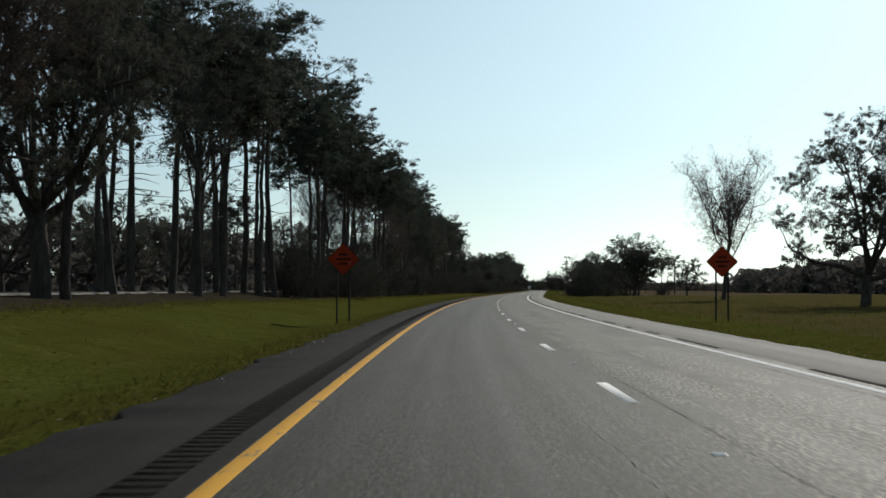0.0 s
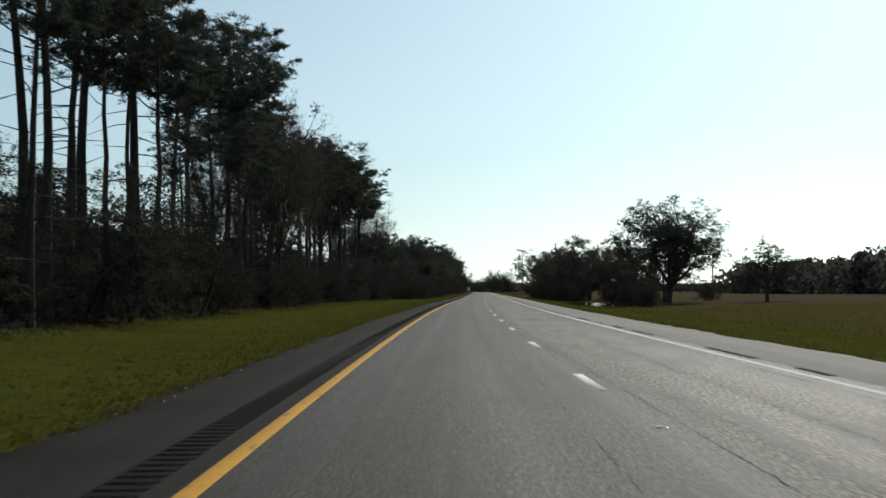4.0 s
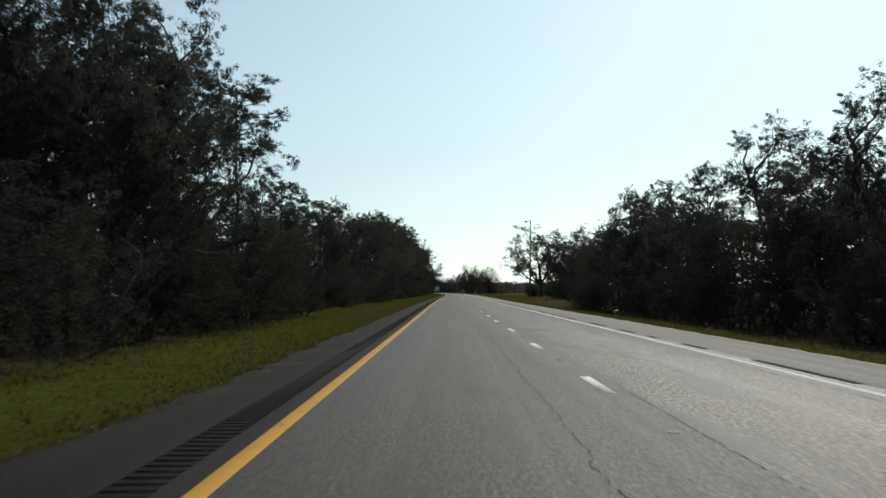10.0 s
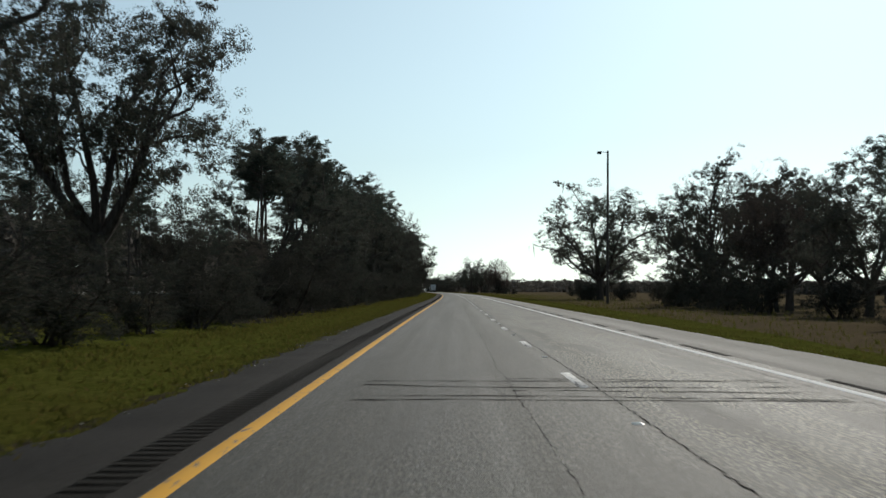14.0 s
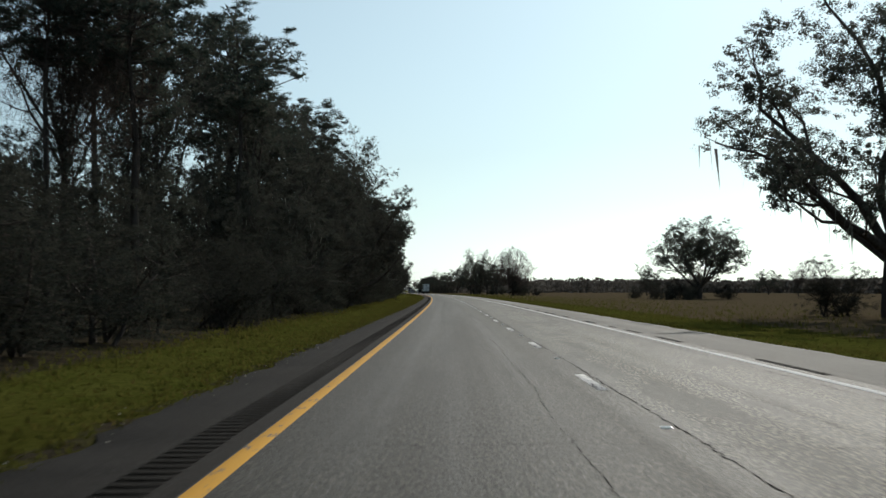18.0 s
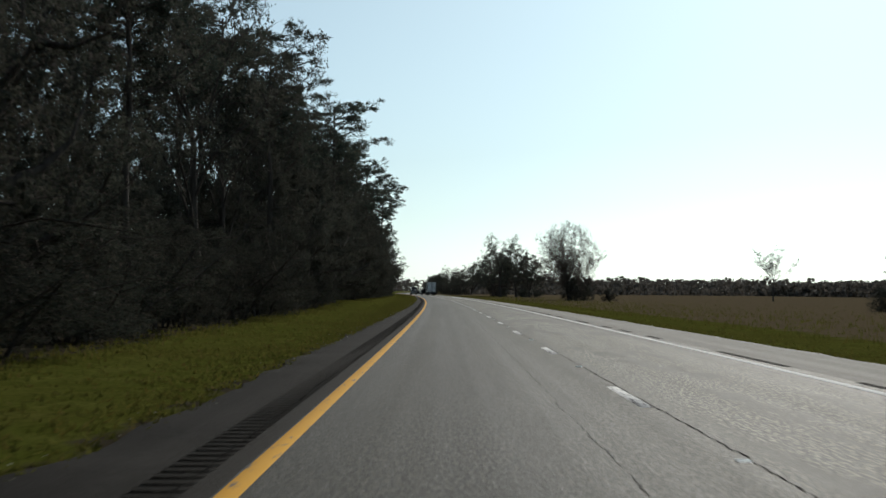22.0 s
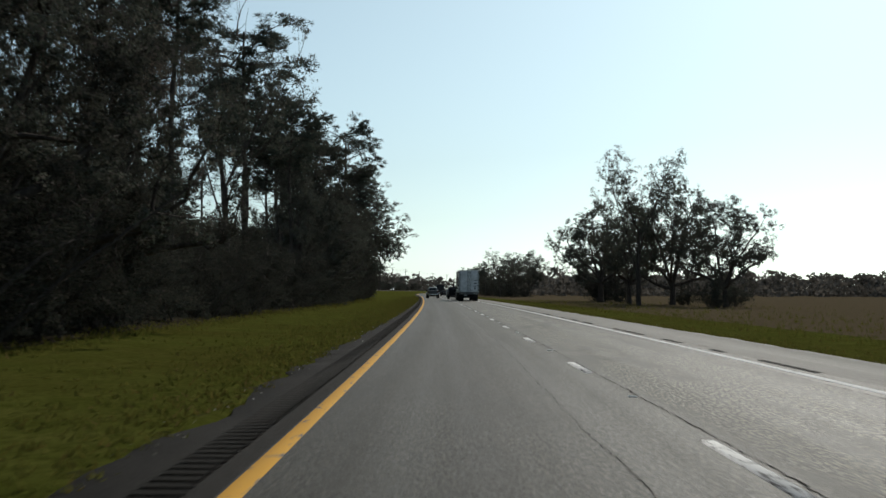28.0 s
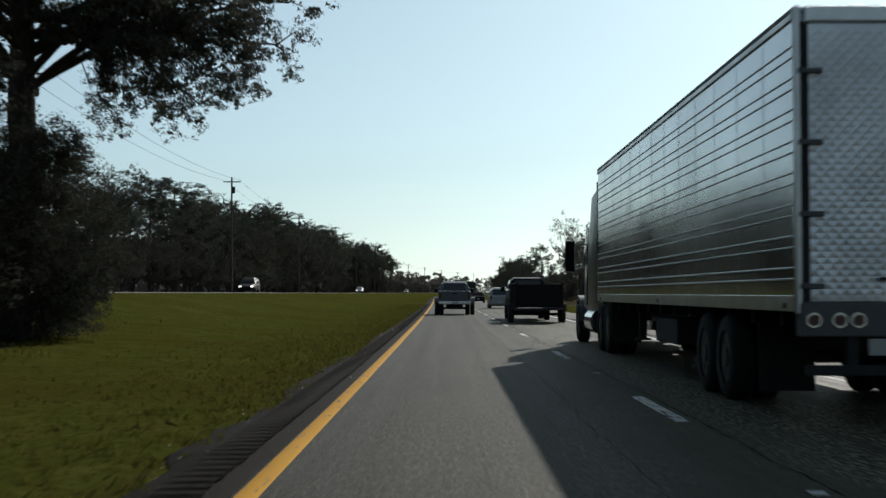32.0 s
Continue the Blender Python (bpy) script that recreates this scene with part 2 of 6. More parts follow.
M_GROUND, _nt, _b = material("grass_and_litter", 1.0, 0, 0.0)
_p = where(_nt, "Position")
_fine, _mid, _big = noise_tex(_nt, _p, 9, 5, 0.7), noise_tex(_nt, _p, 0.9, 5, 0.6), noise_tex(_nt, _p, 0.13, 4)
_green = mix(_nt, ramp(_nt, _mid, [(0.35, (0, 0, 0)), (0.7, (1, 1, 1))]), (0.058, 0.066, 0.012), (0.09, 0.09, 0.022))
_green = mix(_nt, ramp(_nt, _big, [(0.45, (0, 0, 0)), (0.75, (1, 1, 1))]), _green, (0.064, 0.056, 0.014))
_green = mix(_nt, ramp(_nt, _fine, [(0.3, (1, 1, 1)), (0.55, (0, 0, 0))]), _green, (0.028, 0.032, 0.005))
# leaf litter and edge dirt, darkened to hold the shade along the wood
_shaded_litter = ramp(_nt, noise_tex(_nt, _p, 2.2, 6, 0.7), [(0.3, (0.018, 0.016, 0.011)), (0.7, (0.06, 0.05, 0.034))])
_field = mix(_nt, _mid, (0.085, 0.066, 0.04), (0.13, 0.1, 0.064))
_field = mix(_nt, ramp(_nt, _fine, [(0.3, (1, 1, 1)), (0.6, (0, 0, 0))]), _field, (0.04, 0.033, 0.02))
_mead = mix(_nt, ramp(_nt, _big, [(0.35, (0, 0, 0)), (0.7, (1, 1, 1))]), (0.075, 0.07, 0.022), (0.105, 0.076, 0.034))
_mead = mix(_nt, ramp(_nt, _fine, [(0.3, (1, 1, 1)), (0.6, (0, 0, 0))]), _mead, (0.04, 0.036, 0.014))
_at = _nt.nodes.new("ShaderNodeAttribute")
_at.attribute_name = "cover"
_sep = _nt.nodes.new("ShaderNodeSeparateColor")
_nt.links.new(_at.outputs["Color"], _sep.inputs[0])


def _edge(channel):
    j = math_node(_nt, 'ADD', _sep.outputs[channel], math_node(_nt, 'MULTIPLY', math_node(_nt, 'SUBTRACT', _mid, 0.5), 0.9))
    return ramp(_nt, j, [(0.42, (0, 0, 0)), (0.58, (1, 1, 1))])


_nt.links.new(mix(_nt, _edge(1), mix(_nt, _edge(0), _green, _shaded_litter), mix(_nt, _sep.outputs[2], _field, _mead)), _b.inputs["Base Color"])
bump(_nt, _b, _fine, 0.8, 0.08)

M_BLADE, _nt, _b = material("grass_blades", 1.0, 0, 0.0)
_isl = _nt.nodes.new("ShaderNodeNewGeometry").outputs["Random Per Island"]
_bc = ramp(_nt, _isl, [(0.0, (0.055, 0.061, 0.012)), (0.6, (0.09, 0.088, 0.022)), (0.9, (0.08, 0.066, 0.016)), (1.0, (0.1, 0.077, 0.03))])
_nt.links.new(_bc, _b.inputs["Base Color"])
see_through(_nt, _b, _bc, 0.5)

M_WATER, _nt, _b = material("ditch_water", 0.06, 0, 0.5)
_b.inputs["Base Color"].default_value = (0.03, 0.028, 0.02, 1)
bump(_nt, _b, noise_tex(_nt, where(_nt, "Position"), 1.5, 3), 0.05, 0.05)


def leafy(name, stops, rough=1.0, share=0.2):
    """Leaves: each one its own tint."""
    m, nt, b = material(name, rough, 0, 0.0)
    g = nt.nodes.new("ShaderNodeNewGeometry").outputs["Random Per Island"]
    o = nt.nodes.new("ShaderNodeObjectInfo").outputs["Random"]
    c = ramp(nt, g, stops)
    hs = nt.nodes.new("ShaderNodeHueSaturation")
    nt.links.new(c, hs.inputs["Color"])
    nt.links.new(math_node(nt, 'ADD', math_node(nt, 'MULTIPLY', o, 0.5), 0.75), hs.inputs["Value"])
    nt.links.new(math_node(nt, 'ADD', math_node(nt, 'MULTIPLY', o, 0.04), 0.475), hs.inputs["Hue"])
    nt.links.new(hs.outputs[0], b.inputs["Base Color"])
    see_through(nt, b, hs.outputs[0], share)
    return m


M_OAKLEAF = leafy("leaf_oak", [(0.0, (0.050, 0.056, 0.042)), (0.7, (0.075, 0.077, 0.063)), (1.0, (0.1, 0.087, 0.08))], share=0.35)
M_NEEDLE = leafy("leaf_pine", [(0.0, (0.038, 0.051, 0.042)), (0.7, (0.069, 0.081, 0.064)), (1.0, (0.106, 0.09, 0.072))], share=0.33)
M_DRYLEAF = leafy("leaf_dry", [(0.0, (0.06, 0.052, 0.044)), (0.6, (0.11, 0.092, 0.075)), (1.0, (0.15, 0.115, 0.095))])
M_BUSHLEAF = leafy("leaf_bush", [(0.0, (0.033, 0.037, 0.028)), (0.7, (0.052, 0.054, 0.043)), (1.0, (0.082, 0.069, 0.062))], share=0.3)
# winter twigs of the far woods, distance haze put into a paler grey
M_FARWOOD = leafy("far_twigs_hazed", [(0.0, (0.08, 0.072, 0.06)), (0.6, (0.12, 0.108, 0.092)), (1.0, (0.17, 0.155, 0.14))], share=0.35)
M_MOSS = leafy("spanish_moss", [(0.0, (0.12, 0.125, 0.1)), (1.0, (0.22, 0.22, 0.18))], 0.95)
M_BARK, _nt, _b = material("bark", 1.0, 0, 0.04)
_o = where(_nt)
_f = noise_tex(_nt, scaled(_nt, _o, (7, 7, 1.3)), 1.0, 6, 0.7)
_nt.links.new(ramp(_nt, _f, [(0.3, (0.032, 0.027, 0.023)), (0.7, (0.1, 0.085, 0.074))]), _b.inputs["Base Color"])
bump(_nt, _b, _f, 0.9, 0.06)


# ---- mesh helpers ----
def link_mesh(name, verts, faces, mat, parent=None, uv=None, cover=None, smooth=False):
    """An object from arrays of places and of equal-sided faces."""
    me = bpy.data.meshes.new(name)
    verts, faces = np.asarray(verts, np.float32), np.asarray(faces, np.int32)
    n, k = faces.shape
    me.vertices.add(len(verts))
    me.vertices.foreach_set("co", verts.ravel())
    me.loops.add(n * k)
    me.loops.foreach_set("vertex_index", faces.ravel())
    me.polygons.add(n)
    me.polygons.foreach_set("loop_start", np.arange(0, n * k, k, dtype=np.int32))
    if smooth:
        me.polygons.foreach_set("use_smooth", np.ones(n, bool))
    me.update(calc_edges=True)
    if uv is not None:
        lay = me.uv_layers.new(name="UVMap")
        lay.data.foreach_set("uv", np.asarray(uv, np.float32)[faces.ravel()].ravel())
    if cover is not None:
        lay = me.color_attributes.new("cover", 'FLOAT_COLOR', 'POINT')
        lay.data.foreach_set("color", np.asarray(cover, np.float32).ravel())
    me.materials.append(mat)
    ob = new(name, me)
    if parent is not None:
        ob.parent = parent
    return ob


def strip(name, us, zs, s0, s1, step, mat, parent=None, ragged=0.0, edge=None):
    """A ribbon along the road with the given cross-section."""
    ss = np.arange(s0, s1 + step * 0.5, step)
    S, U = np.meshgrid(ss, np.asarray(us, float), indexing='ij')
    Z = np.broadcast_to(np.asarray(zs, float), S.shape) + bank(S, U)
    if ragged:
        wav = ragged * (0.5 * np.sin(S * 0.37) * np.sin(S * 0.113 + 1) + 0.45 * np.sin(S * 1.31 + 2 * np.sin(S * 0.21)) + np.random.default_rng(8).normal(0, 0.5, S.shape[0])[:, None])
        U = U + np.where(np.abs(U) > 5, wav, 0)
    if edge is not None:
        U = np.where(U < -5, U + 5.3 + edge(S), U)
    X, Y = at(S, U)
    nu = len(us)
    i = np.arange(len(ss) - 1)[:, None] * nu + np.arange(nu - 1)[None, :]
    f = np.stack([i, i + 1, i + nu + 1, i + nu], -1).reshape(-1, 4)
    return link_mesh(name, np.stack([X, Y, Z], -1).reshape(-1, 3), f, mat, parent, uv=np.stack([U, S], -1).reshape(-1, 2))


# ---- ground, water and road ----
SROWS = np.concatenate([np.arange(-400, -60, 40), np.arange(-60, 1400, 4.0), np.arange(1400, 2000, 20), np.arange(2000, 3700, 100)])
UCOLS = np.array([-1400, -700, -350, -200, -120, -80, -60, -48, -40, -35, -32, -29.5, -28.9, -21.1, -20.5, -18.5, -17, -15.5, -14, -13, -12, -11, -10,
                  -9, -8, -7.2, -6.5, -6.0, -5.75, -5.5, -5.3, -5.1, -4.95, -4.8, -4.65, -4.5, -4.38, 5.7, 5.9, 6.4, 7, 8, 9, 10.5, 12, 14, 16, 19, 22, 25, 30, 35, 40, 48, 60, 70, 90, 120, 150, 250, 500, 900, 1400])
S_, U_ = np.meshgrid(SROWS, UCOLS, indexing='ij')
Z_ = ground_z(S_, U_)
Z_ = np.where((U_ > -28.95) & (U_ < -21.05), 0.8 + bank(S_, U_), Z_)
EDGE_S = [-60, 60, 110, 300, 330, 440, 470, 520, 600, 690, 800, 880, 930, 1000, 1162, 1200, 1217, 1272]
EDGE_U = [-17.5, -16, -14, -12, -8.9, -8.7, -9.6, -8.8, -8.9, -9.0, -9.6, -10.8, -13.6, -11.5, -11.5, -12, -15, -34]


def tree_edge(s):
    """Where grass gives way to brush, left of the road."""
    return np.interp(s, EDGE_S, EDGE_U)


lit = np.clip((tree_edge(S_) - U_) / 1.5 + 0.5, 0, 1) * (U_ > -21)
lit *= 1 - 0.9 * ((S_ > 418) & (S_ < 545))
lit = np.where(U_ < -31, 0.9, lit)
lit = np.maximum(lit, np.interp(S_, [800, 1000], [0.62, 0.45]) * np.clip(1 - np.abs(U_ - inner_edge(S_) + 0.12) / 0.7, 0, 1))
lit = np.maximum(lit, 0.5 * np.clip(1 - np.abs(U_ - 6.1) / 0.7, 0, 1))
fld = np.clip((U_ - np.interp(S_, [0, 250, 330, 560, 640, 1100], [11, 12, 11, 10, 11, 12])) / 2.0, 0, 1)
X_, Y_ = at(S_, U_)
nu = len(UCOLS)
i_ = np.arange(len(SROWS) - 1)[:, None] * nu + np.arange(nu - 1)[None, :]
mead = np.clip((330 - S_) / 60, 0, 1)
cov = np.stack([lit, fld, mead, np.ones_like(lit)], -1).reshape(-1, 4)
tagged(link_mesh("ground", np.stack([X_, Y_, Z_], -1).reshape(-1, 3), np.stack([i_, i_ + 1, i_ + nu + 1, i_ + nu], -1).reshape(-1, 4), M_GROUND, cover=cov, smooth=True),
       "mown green roadside grass running into shade-darkened leaf litter and dry field", "ground", kind="structure")

R0, R1 = -160, 2300
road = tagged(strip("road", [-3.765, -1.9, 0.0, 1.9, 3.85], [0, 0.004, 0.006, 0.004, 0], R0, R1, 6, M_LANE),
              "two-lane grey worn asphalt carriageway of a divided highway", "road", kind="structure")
tagged(strip("shoulder_inner", [-5.35, -5.3, -3.765], [-0.16, -0.03, -0.001], R0, R1, 0.7, M_SHOULDER_L, None, 0.13, inner_edge), "dark narrow paved inner shoulder", "road shoulder", kind="structure")
tagged(strip("shoulder_outer", [3.85, 6.0, 6.05], [-0.004, -0.02, -0.16], R0, R1, 1.5, M_SHOULDER_R, None, 0.08), "pale grey paved outer shoulder", "road shoulder", kind="structure")
for nm, u0, w, mt, lb in (("edge_line_yellow", -3.665, 0.16, M_YELLOW, "solid yellow left edge line"), ("edge_line_white", 3.45, 0.155, M_WHITE, "solid white right edge line")):
    tagged(strip(nm, [u0 - w / 2, u0 - w / 2 + 0.01, u0 + w / 2 - 0.01, u0 + w / 2], [0.003, 0.009, 0.009, 0.003], R0, R1, 6, mt, road), lb)
opp = tagged(strip("opposite_road", [-29.0, -28.8, -25, -21.2, -21.0], [0.75, 1.0, 1.03, 1.0, 0.75], R0, R1, 6, M_SHOULDER_R),
             "far carriageway of the divided highway on a low bank", "road", kind="structure")
for u0, mt in ((-21.9, M_YELLOW), (-28.2, M_WHITE)):
    strip("edge_line", [u0 - 0.07, u0 + 0.07], [1.022, 1.022], R0, 1700, 6, mt, opp)

# milled grooves of the rumble strips
for nm, ua, ub, zb in (("rumble_strip_inner", -4.34, -3.97, -0.004), ("rumble_strip_outer", 3.74, 3.9, -0.0005)):
    ss = np.arange(-30, 1330, 0.3)
    if ua > 0:
        ss = ss[np.sin(ss * 0.83 + 2 * np.sin(ss * 0.21)) + 0.6 * np.sin(ss * 0.37) > 0.15]
    vs, fs = [], []
    offs = np.array([0.0, 0.06, 0.12, 0.18])
    hs = np.array([0.004, -0.0005, -0.0005, 0.004]) + zb + 0.006
    S4 = (ss[:, None] + offs).ravel()
    H4 = np.tile(hs, len(ss))
    V = []
    for uu in (ua, ub):
        X4, Y4 = at(S4, np.full_like(S4, uu))
        V.append(np.stack([X4, Y4, H4], -1))
    V = np.concatenate(V)
    n4 = len(S4)
    k = (np.arange(len(ss))[:, None] * 4 + np.arange(3)[None, :]).ravel()
    F = np.stack([k, k + n4, k + n4 + 1, k + 1], -1)
    tagged(link_mesh(nm, V, F, M_GROOVE, uv=np.stack([np.concatenate([np.full(n4, ua), np.full(n4, ub)]), np.tile(S4, 2)], -1)), "row of milled rumble grooves in the shoulder", "rumble strip", kind="stuff")

# water standing in the ditch
for s0, s1, u0, u1 in ((292, 348, 12.6, 19.5), (484, 528, 12.2, 17.5)):
    n = 24
    a = np.linspace(0, 2 * np.pi, n, endpoint=False)
    rr = 1 + 0.13 * np.sin(3 * a + s0) + 0.08 * np.sin(7 * a)
    X, Y = at((s0 + s1) / 2 + (s1 - s0) / 2 * np.cos(a) * rr, (u0 + u1) / 2 + (u1 - u0) / 2 * np.sin(a) * rr)
    V = np.concatenate([np.stack([X, Y, np.full(n, -0.78)], -1), [[X.mean(), Y.mean(), -0.78]]])
    F = np.stack([np.arange(n), (np.arange(n) + 1) % n, np.full(n, n)], -1)
    tagged(link_mesh("water", V, F, M_WATER), "still shallow water standing in a roadside ditch", "water", kind="structure")

# ---- trees ----
def tube(out, pts, radii, sides):
    """Adds a tapered limb along pts to out = [verts, quads]."""
    pts = np.asarray(pts, float)
    base = sum(len(v) for v in out[0])
    d = np.gradient(pts, axis=0)
    d /= np.linalg.norm(d, axis=1)[:, None] + 1e-9
    a = np.cross(d, [0.31, 0.95, 0.07])
    a /= np.linalg.norm(a, axis=1)[:, None] + 1e-9
    b = np.cross(d, a)
    ang = np.linspace(0, 2 * np.pi, sides, endpoint=False)
    ring = pts[:, None, :] + np.asarray(radii)[:, None, None] * (np.cos(ang)[None, :, None] * a[:, None, :] + np.sin(ang)[None, :, None] * b[:, None, :])
    out[0].append(ring.reshape(-1, 3))
    i = np.arange(len(pts) - 1)[:, None] * sides + np.arange(sides)[None, :]
    j = np.arange(len(pts) - 1)[:, None] * sides + (np.arange(sides)[None, :] + 1) % sides
    out[1].append((np.stack([i, j, j + sides, i + sides], -1) + base).reshape(-1, 4))


def limb(rng, start, way, length, r0, r1, rise, wobble, n=5):
    """A bending limb's points and radii."""
    pts, p, d = [np.array(start, float)], np.array(start, float), np.array(way, float)
    for _ in range(n):
        d = d + rng.normal(0, wobble, 3) + np.array([0, 0, rise + (0.25 if d[2] < -0.1 and rise > 0 else 0)])
        d /= np.linalg.norm(d)
        p = p + d * length / n
        pts.append(p.copy())
    return np.array(pts), np.linspace(r0, r1, n + 1), d


def sideways(rng, d, angle):
    """A direction at that angle from d."""
    r = rng.normal(0, 1, 3)
    r -= d * (r @ d)
    r /= np.linalg.norm(r) + 1e-9
    return d * math.cos(angle) + r * math.sin(angle)


def foliage(rng, centres, per, spread, size, slim, sub=8, tight=0.34, needles=False):
    """Leaf sprays: each centre breaks up into tufts with gaps between them, and each tuft is a shell of three-cornered blades that lie along it, or of needles that stick out of it."""
    spread = np.asarray(spread, float)
    c = np.repeat(np.asarray(centres, float), sub, axis=0)
    off = rng.normal(0, 1, c.shape)
    off *= (rng.random((len(c), 1)) ** 0.45) / (np.linalg.norm(off, axis=1)[:, None] + 1e-9)
    grow = np.repeat(rng.uniform(0.65, 1.3, len(centres)), sub)[:, None]
    c = c + off * spread * grow
    lean = np.repeat(off * 0.8 + [0, 0, 0.25], max(1, per // sub), axis=0)
    grow = np.repeat(grow * rng.uniform(0.6, 1.35, (len(c), 1)), max(1, per // sub), axis=0)
    c = np.repeat(c, max(1, per // sub), axis=0)
    n = len(c)
    out = rng.normal(0, 1, (n, 3))
    out /= np.linalg.norm(out, axis=1)[:, None] + 1e-9
    c = c + out * (rng.random((n, 1)) ** 0.4) * spread * tight * grow
    nor = out + lean + rng.normal(0, 0.28, (n, 3))
    nor /= np.linalg.norm(nor, axis=1)[:, None] + 1e-9
    side = np.cross(nor, rng.normal(0, 1, (n, 3)))
    side /= np.linalg.norm(side, axis=1)[:, None] + 1e-9
    a, b = (nor, side) if needles else (side, np.cross(nor, side))
    L = size * rng.uniform(0.5, 1.4, (n, 1))
    v = np.stack([c + a * L, c - a * L * 0.5 + b * L * slim, c - a * L * 0.5 - b * L * slim], 1).reshape(-1, 3)
    return v, np.arange(3 * n).reshape(-1, 3)


def strands(rng, centres, per, reach, long):
    """Hanging moss: thin tapering beards."""
    c = np.repeat(np.asarray(centres), per, axis=0)
    n = len(c)
    c = c + rng.normal(0, reach, (n, 3)) * [1, 1, 0.4]
    w = rng.normal(0, 1, (n, 3)) * [1, 1, 0]
    w /= np.linalg.norm(w, axis=1)[:, None] + 1e-9
    L = long * rng.uniform(0.3, 1.3, (n, 1))
    wd = rng.uniform(0.012, 0.04, (n, 1))
    tip = c + rng.normal(0, 0.12, (n, 3)) - np.array([0, 0, 1]) * L
    v = np.stack([c + w * wd, c - w * wd, tip], 1).reshape(-1, 3)
    return v, np.arange(3 * n).reshape(-1, 3)


def tree_model(kind, seed, fine=False, mossy=False):
    """Wood, leaf and moss arrays of a tree 10 m high."""
    rng = np.random.default_rng(seed)
    wood, tips, hang = [[], []], [], []
    moss = 0
    if kind == "pine":
        n = 9
        z = np.linspace(-0.2, 9.7, n)
        path = np.stack([np.cumsum(rng.normal(0, 0.05, n)), np.cumsum(rng.normal(0, 0.05, n)), z], -1)
        path -= [path[0, 0], path[0, 1], 0]
        tube(wood, path, np.linspace(0.105, 0.025, n), 7)
        low = rng.uniform(0.54, 0.7)
        for k in range(25):
            f = low + (0.99 - low) * (k + rng.random()) / 25
            p = np.array([np.interp(f * 9.7, z, path[:, j]) for j in range(3)])
            az = k * 2.4 + rng.normal(0, 0.5)
            ln = (0.35 + 1.35 * math.sin(math.pi * min(1, 0.13 + (1 - f) / (1 - low) * 0.7))) * rng.uniform(0.5, 1.25)
            pts, rad, d = limb(rng, p, (math.cos(az), math.sin(az), rng.uniform(-0.05, 0.55)), ln, 0.036, 0.012, 0.07, 0.12, 5)
            tube(wood, pts, rad, 3)
            tips.append(pts[-1])
            for q in range(4):
                o = pts[2 + q % 4]
                e = o + sideways(rng, d, rng.uniform(0.5, 1.1)) * rng.uniform(0.2, 0.5) + np.array([0, 0, 0.08])
                tube(wood, [o, e], [0.012, 0.006], 3)
                tips.append(e)
        for k in range(7):
            az = rng.uniform(0, 6.28)
            pts, rad, d = limb(rng, (path[3, 0], path[3, 1], rng.uniform(2.5, low * 9.7)), (math.cos(az), math.sin(az), rng.uniform(-0.3, 0.3)), rng.uniform(0.4, 1.5), 0.022, 0.006, 0.0, 0.2, 3)
            tube(wood, pts, rad, 3)
        leaf = foliage(rng, tips, 132, (0.3, 0.3, 0.2), 0.085, 0.17, 5, 0.48, True)
        mat = M_NEEDLE
    elif kind == "oak":
        fork = rng.uniform(1.6, 2.4)
        pts, rad, d = limb(rng, (0, 0, -0.2), (rng.normal(0, 0.1), rng.normal(0, 0.1), 1), fork + 0.2, 0.34, 0.24, 0.0, 0.06, 4)
        tube(wood, pts, rad, 8)
        top = pts[-1]
        turn = rng.uniform(0, 6.28)
        for k in range(8):
            az = turn + k * 6.28 / 8 + rng.normal(0, 0.25)
            up = (0.55 if fine else 0.12, 2.6, 0.5, 1.3)[k % 4] * rng.uniform(0.8, 1.25)
            ln = rng.uniform(4.6, 5.6) * (1.0 if up < 1 else 1.12)
            p1, r1, d1 = limb(rng, top - np.array([0, 0, rng.uniform(0, 0.5)]), np.array((math.cos(az), math.sin(az), up)) / math.hypot(1, up), ln, 0.16, 0.05, 0.05, 0.15, 6)
            tube(wood, p1, r1, 5)
            hang += list(p1[3:])
            for q in range(5):
                i = 2 + q if q < 4 else 6
                p2, r2, d2 = limb(rng, p1[i], sideways(rng, d1, rng.uniform(0.5, 1.1)), rng.uniform(1.2, 2.3), 0.055, 0.018, 0.08, 0.2, 4)
                tube(wood, p2, r2, 4)
                hang.append(p2[-1])
                for w in range(3):
                    p3, r3, d3 = limb(rng, p2[2 + w % 3], sideways(rng, d2, rng.uniform(0.4, 1.0)), rng.uniform(0.5, 1.1), 0.02, 0.006, 0.05, 0.2, 2)
                    tube(wood, p3, r3, 3)
                    tips.append(p3[-1])
                tips.append(p2[-1])
        fill = []
        while len(fill) < (20 if seed == hash_seed("oak", 11) else 120 if seed == hash_seed("oak", 10) else 330 if seed == hash_seed("oak", 9) else 120 if seed >= hash_seed("oak", 4) else 30):
            q = rng.normal(0, 1, 3)
            q /= np.linalg.norm(q)
            if q[2] > (-0.8 if seed >= hash_seed("oak", 4) else -0.5):
                q *= rng.uniform(0.02 if seed == hash_seed("oak", 9) else 0.3, 1.0) ** 0.6 * (1 + 0.1 * math.sin(3 * math.atan2(q[1], q[0]) + 4 * q[2] + seed))
                fill.append(np.array([0, 0, 5.5]) + q * [5.2, 5.2, 3.6])
        leaf = foliage(rng, tips, 400, (0.62, 0.62, 0.45), 0.046 if fine else 0.05, 0.5, 10, 0.32)
        if fill:
            more = foliage(rng, fill, 380, (0.78, 0.78, 0.5), 0.046 if fine else 0.052, 0.5, 10, 0.32)
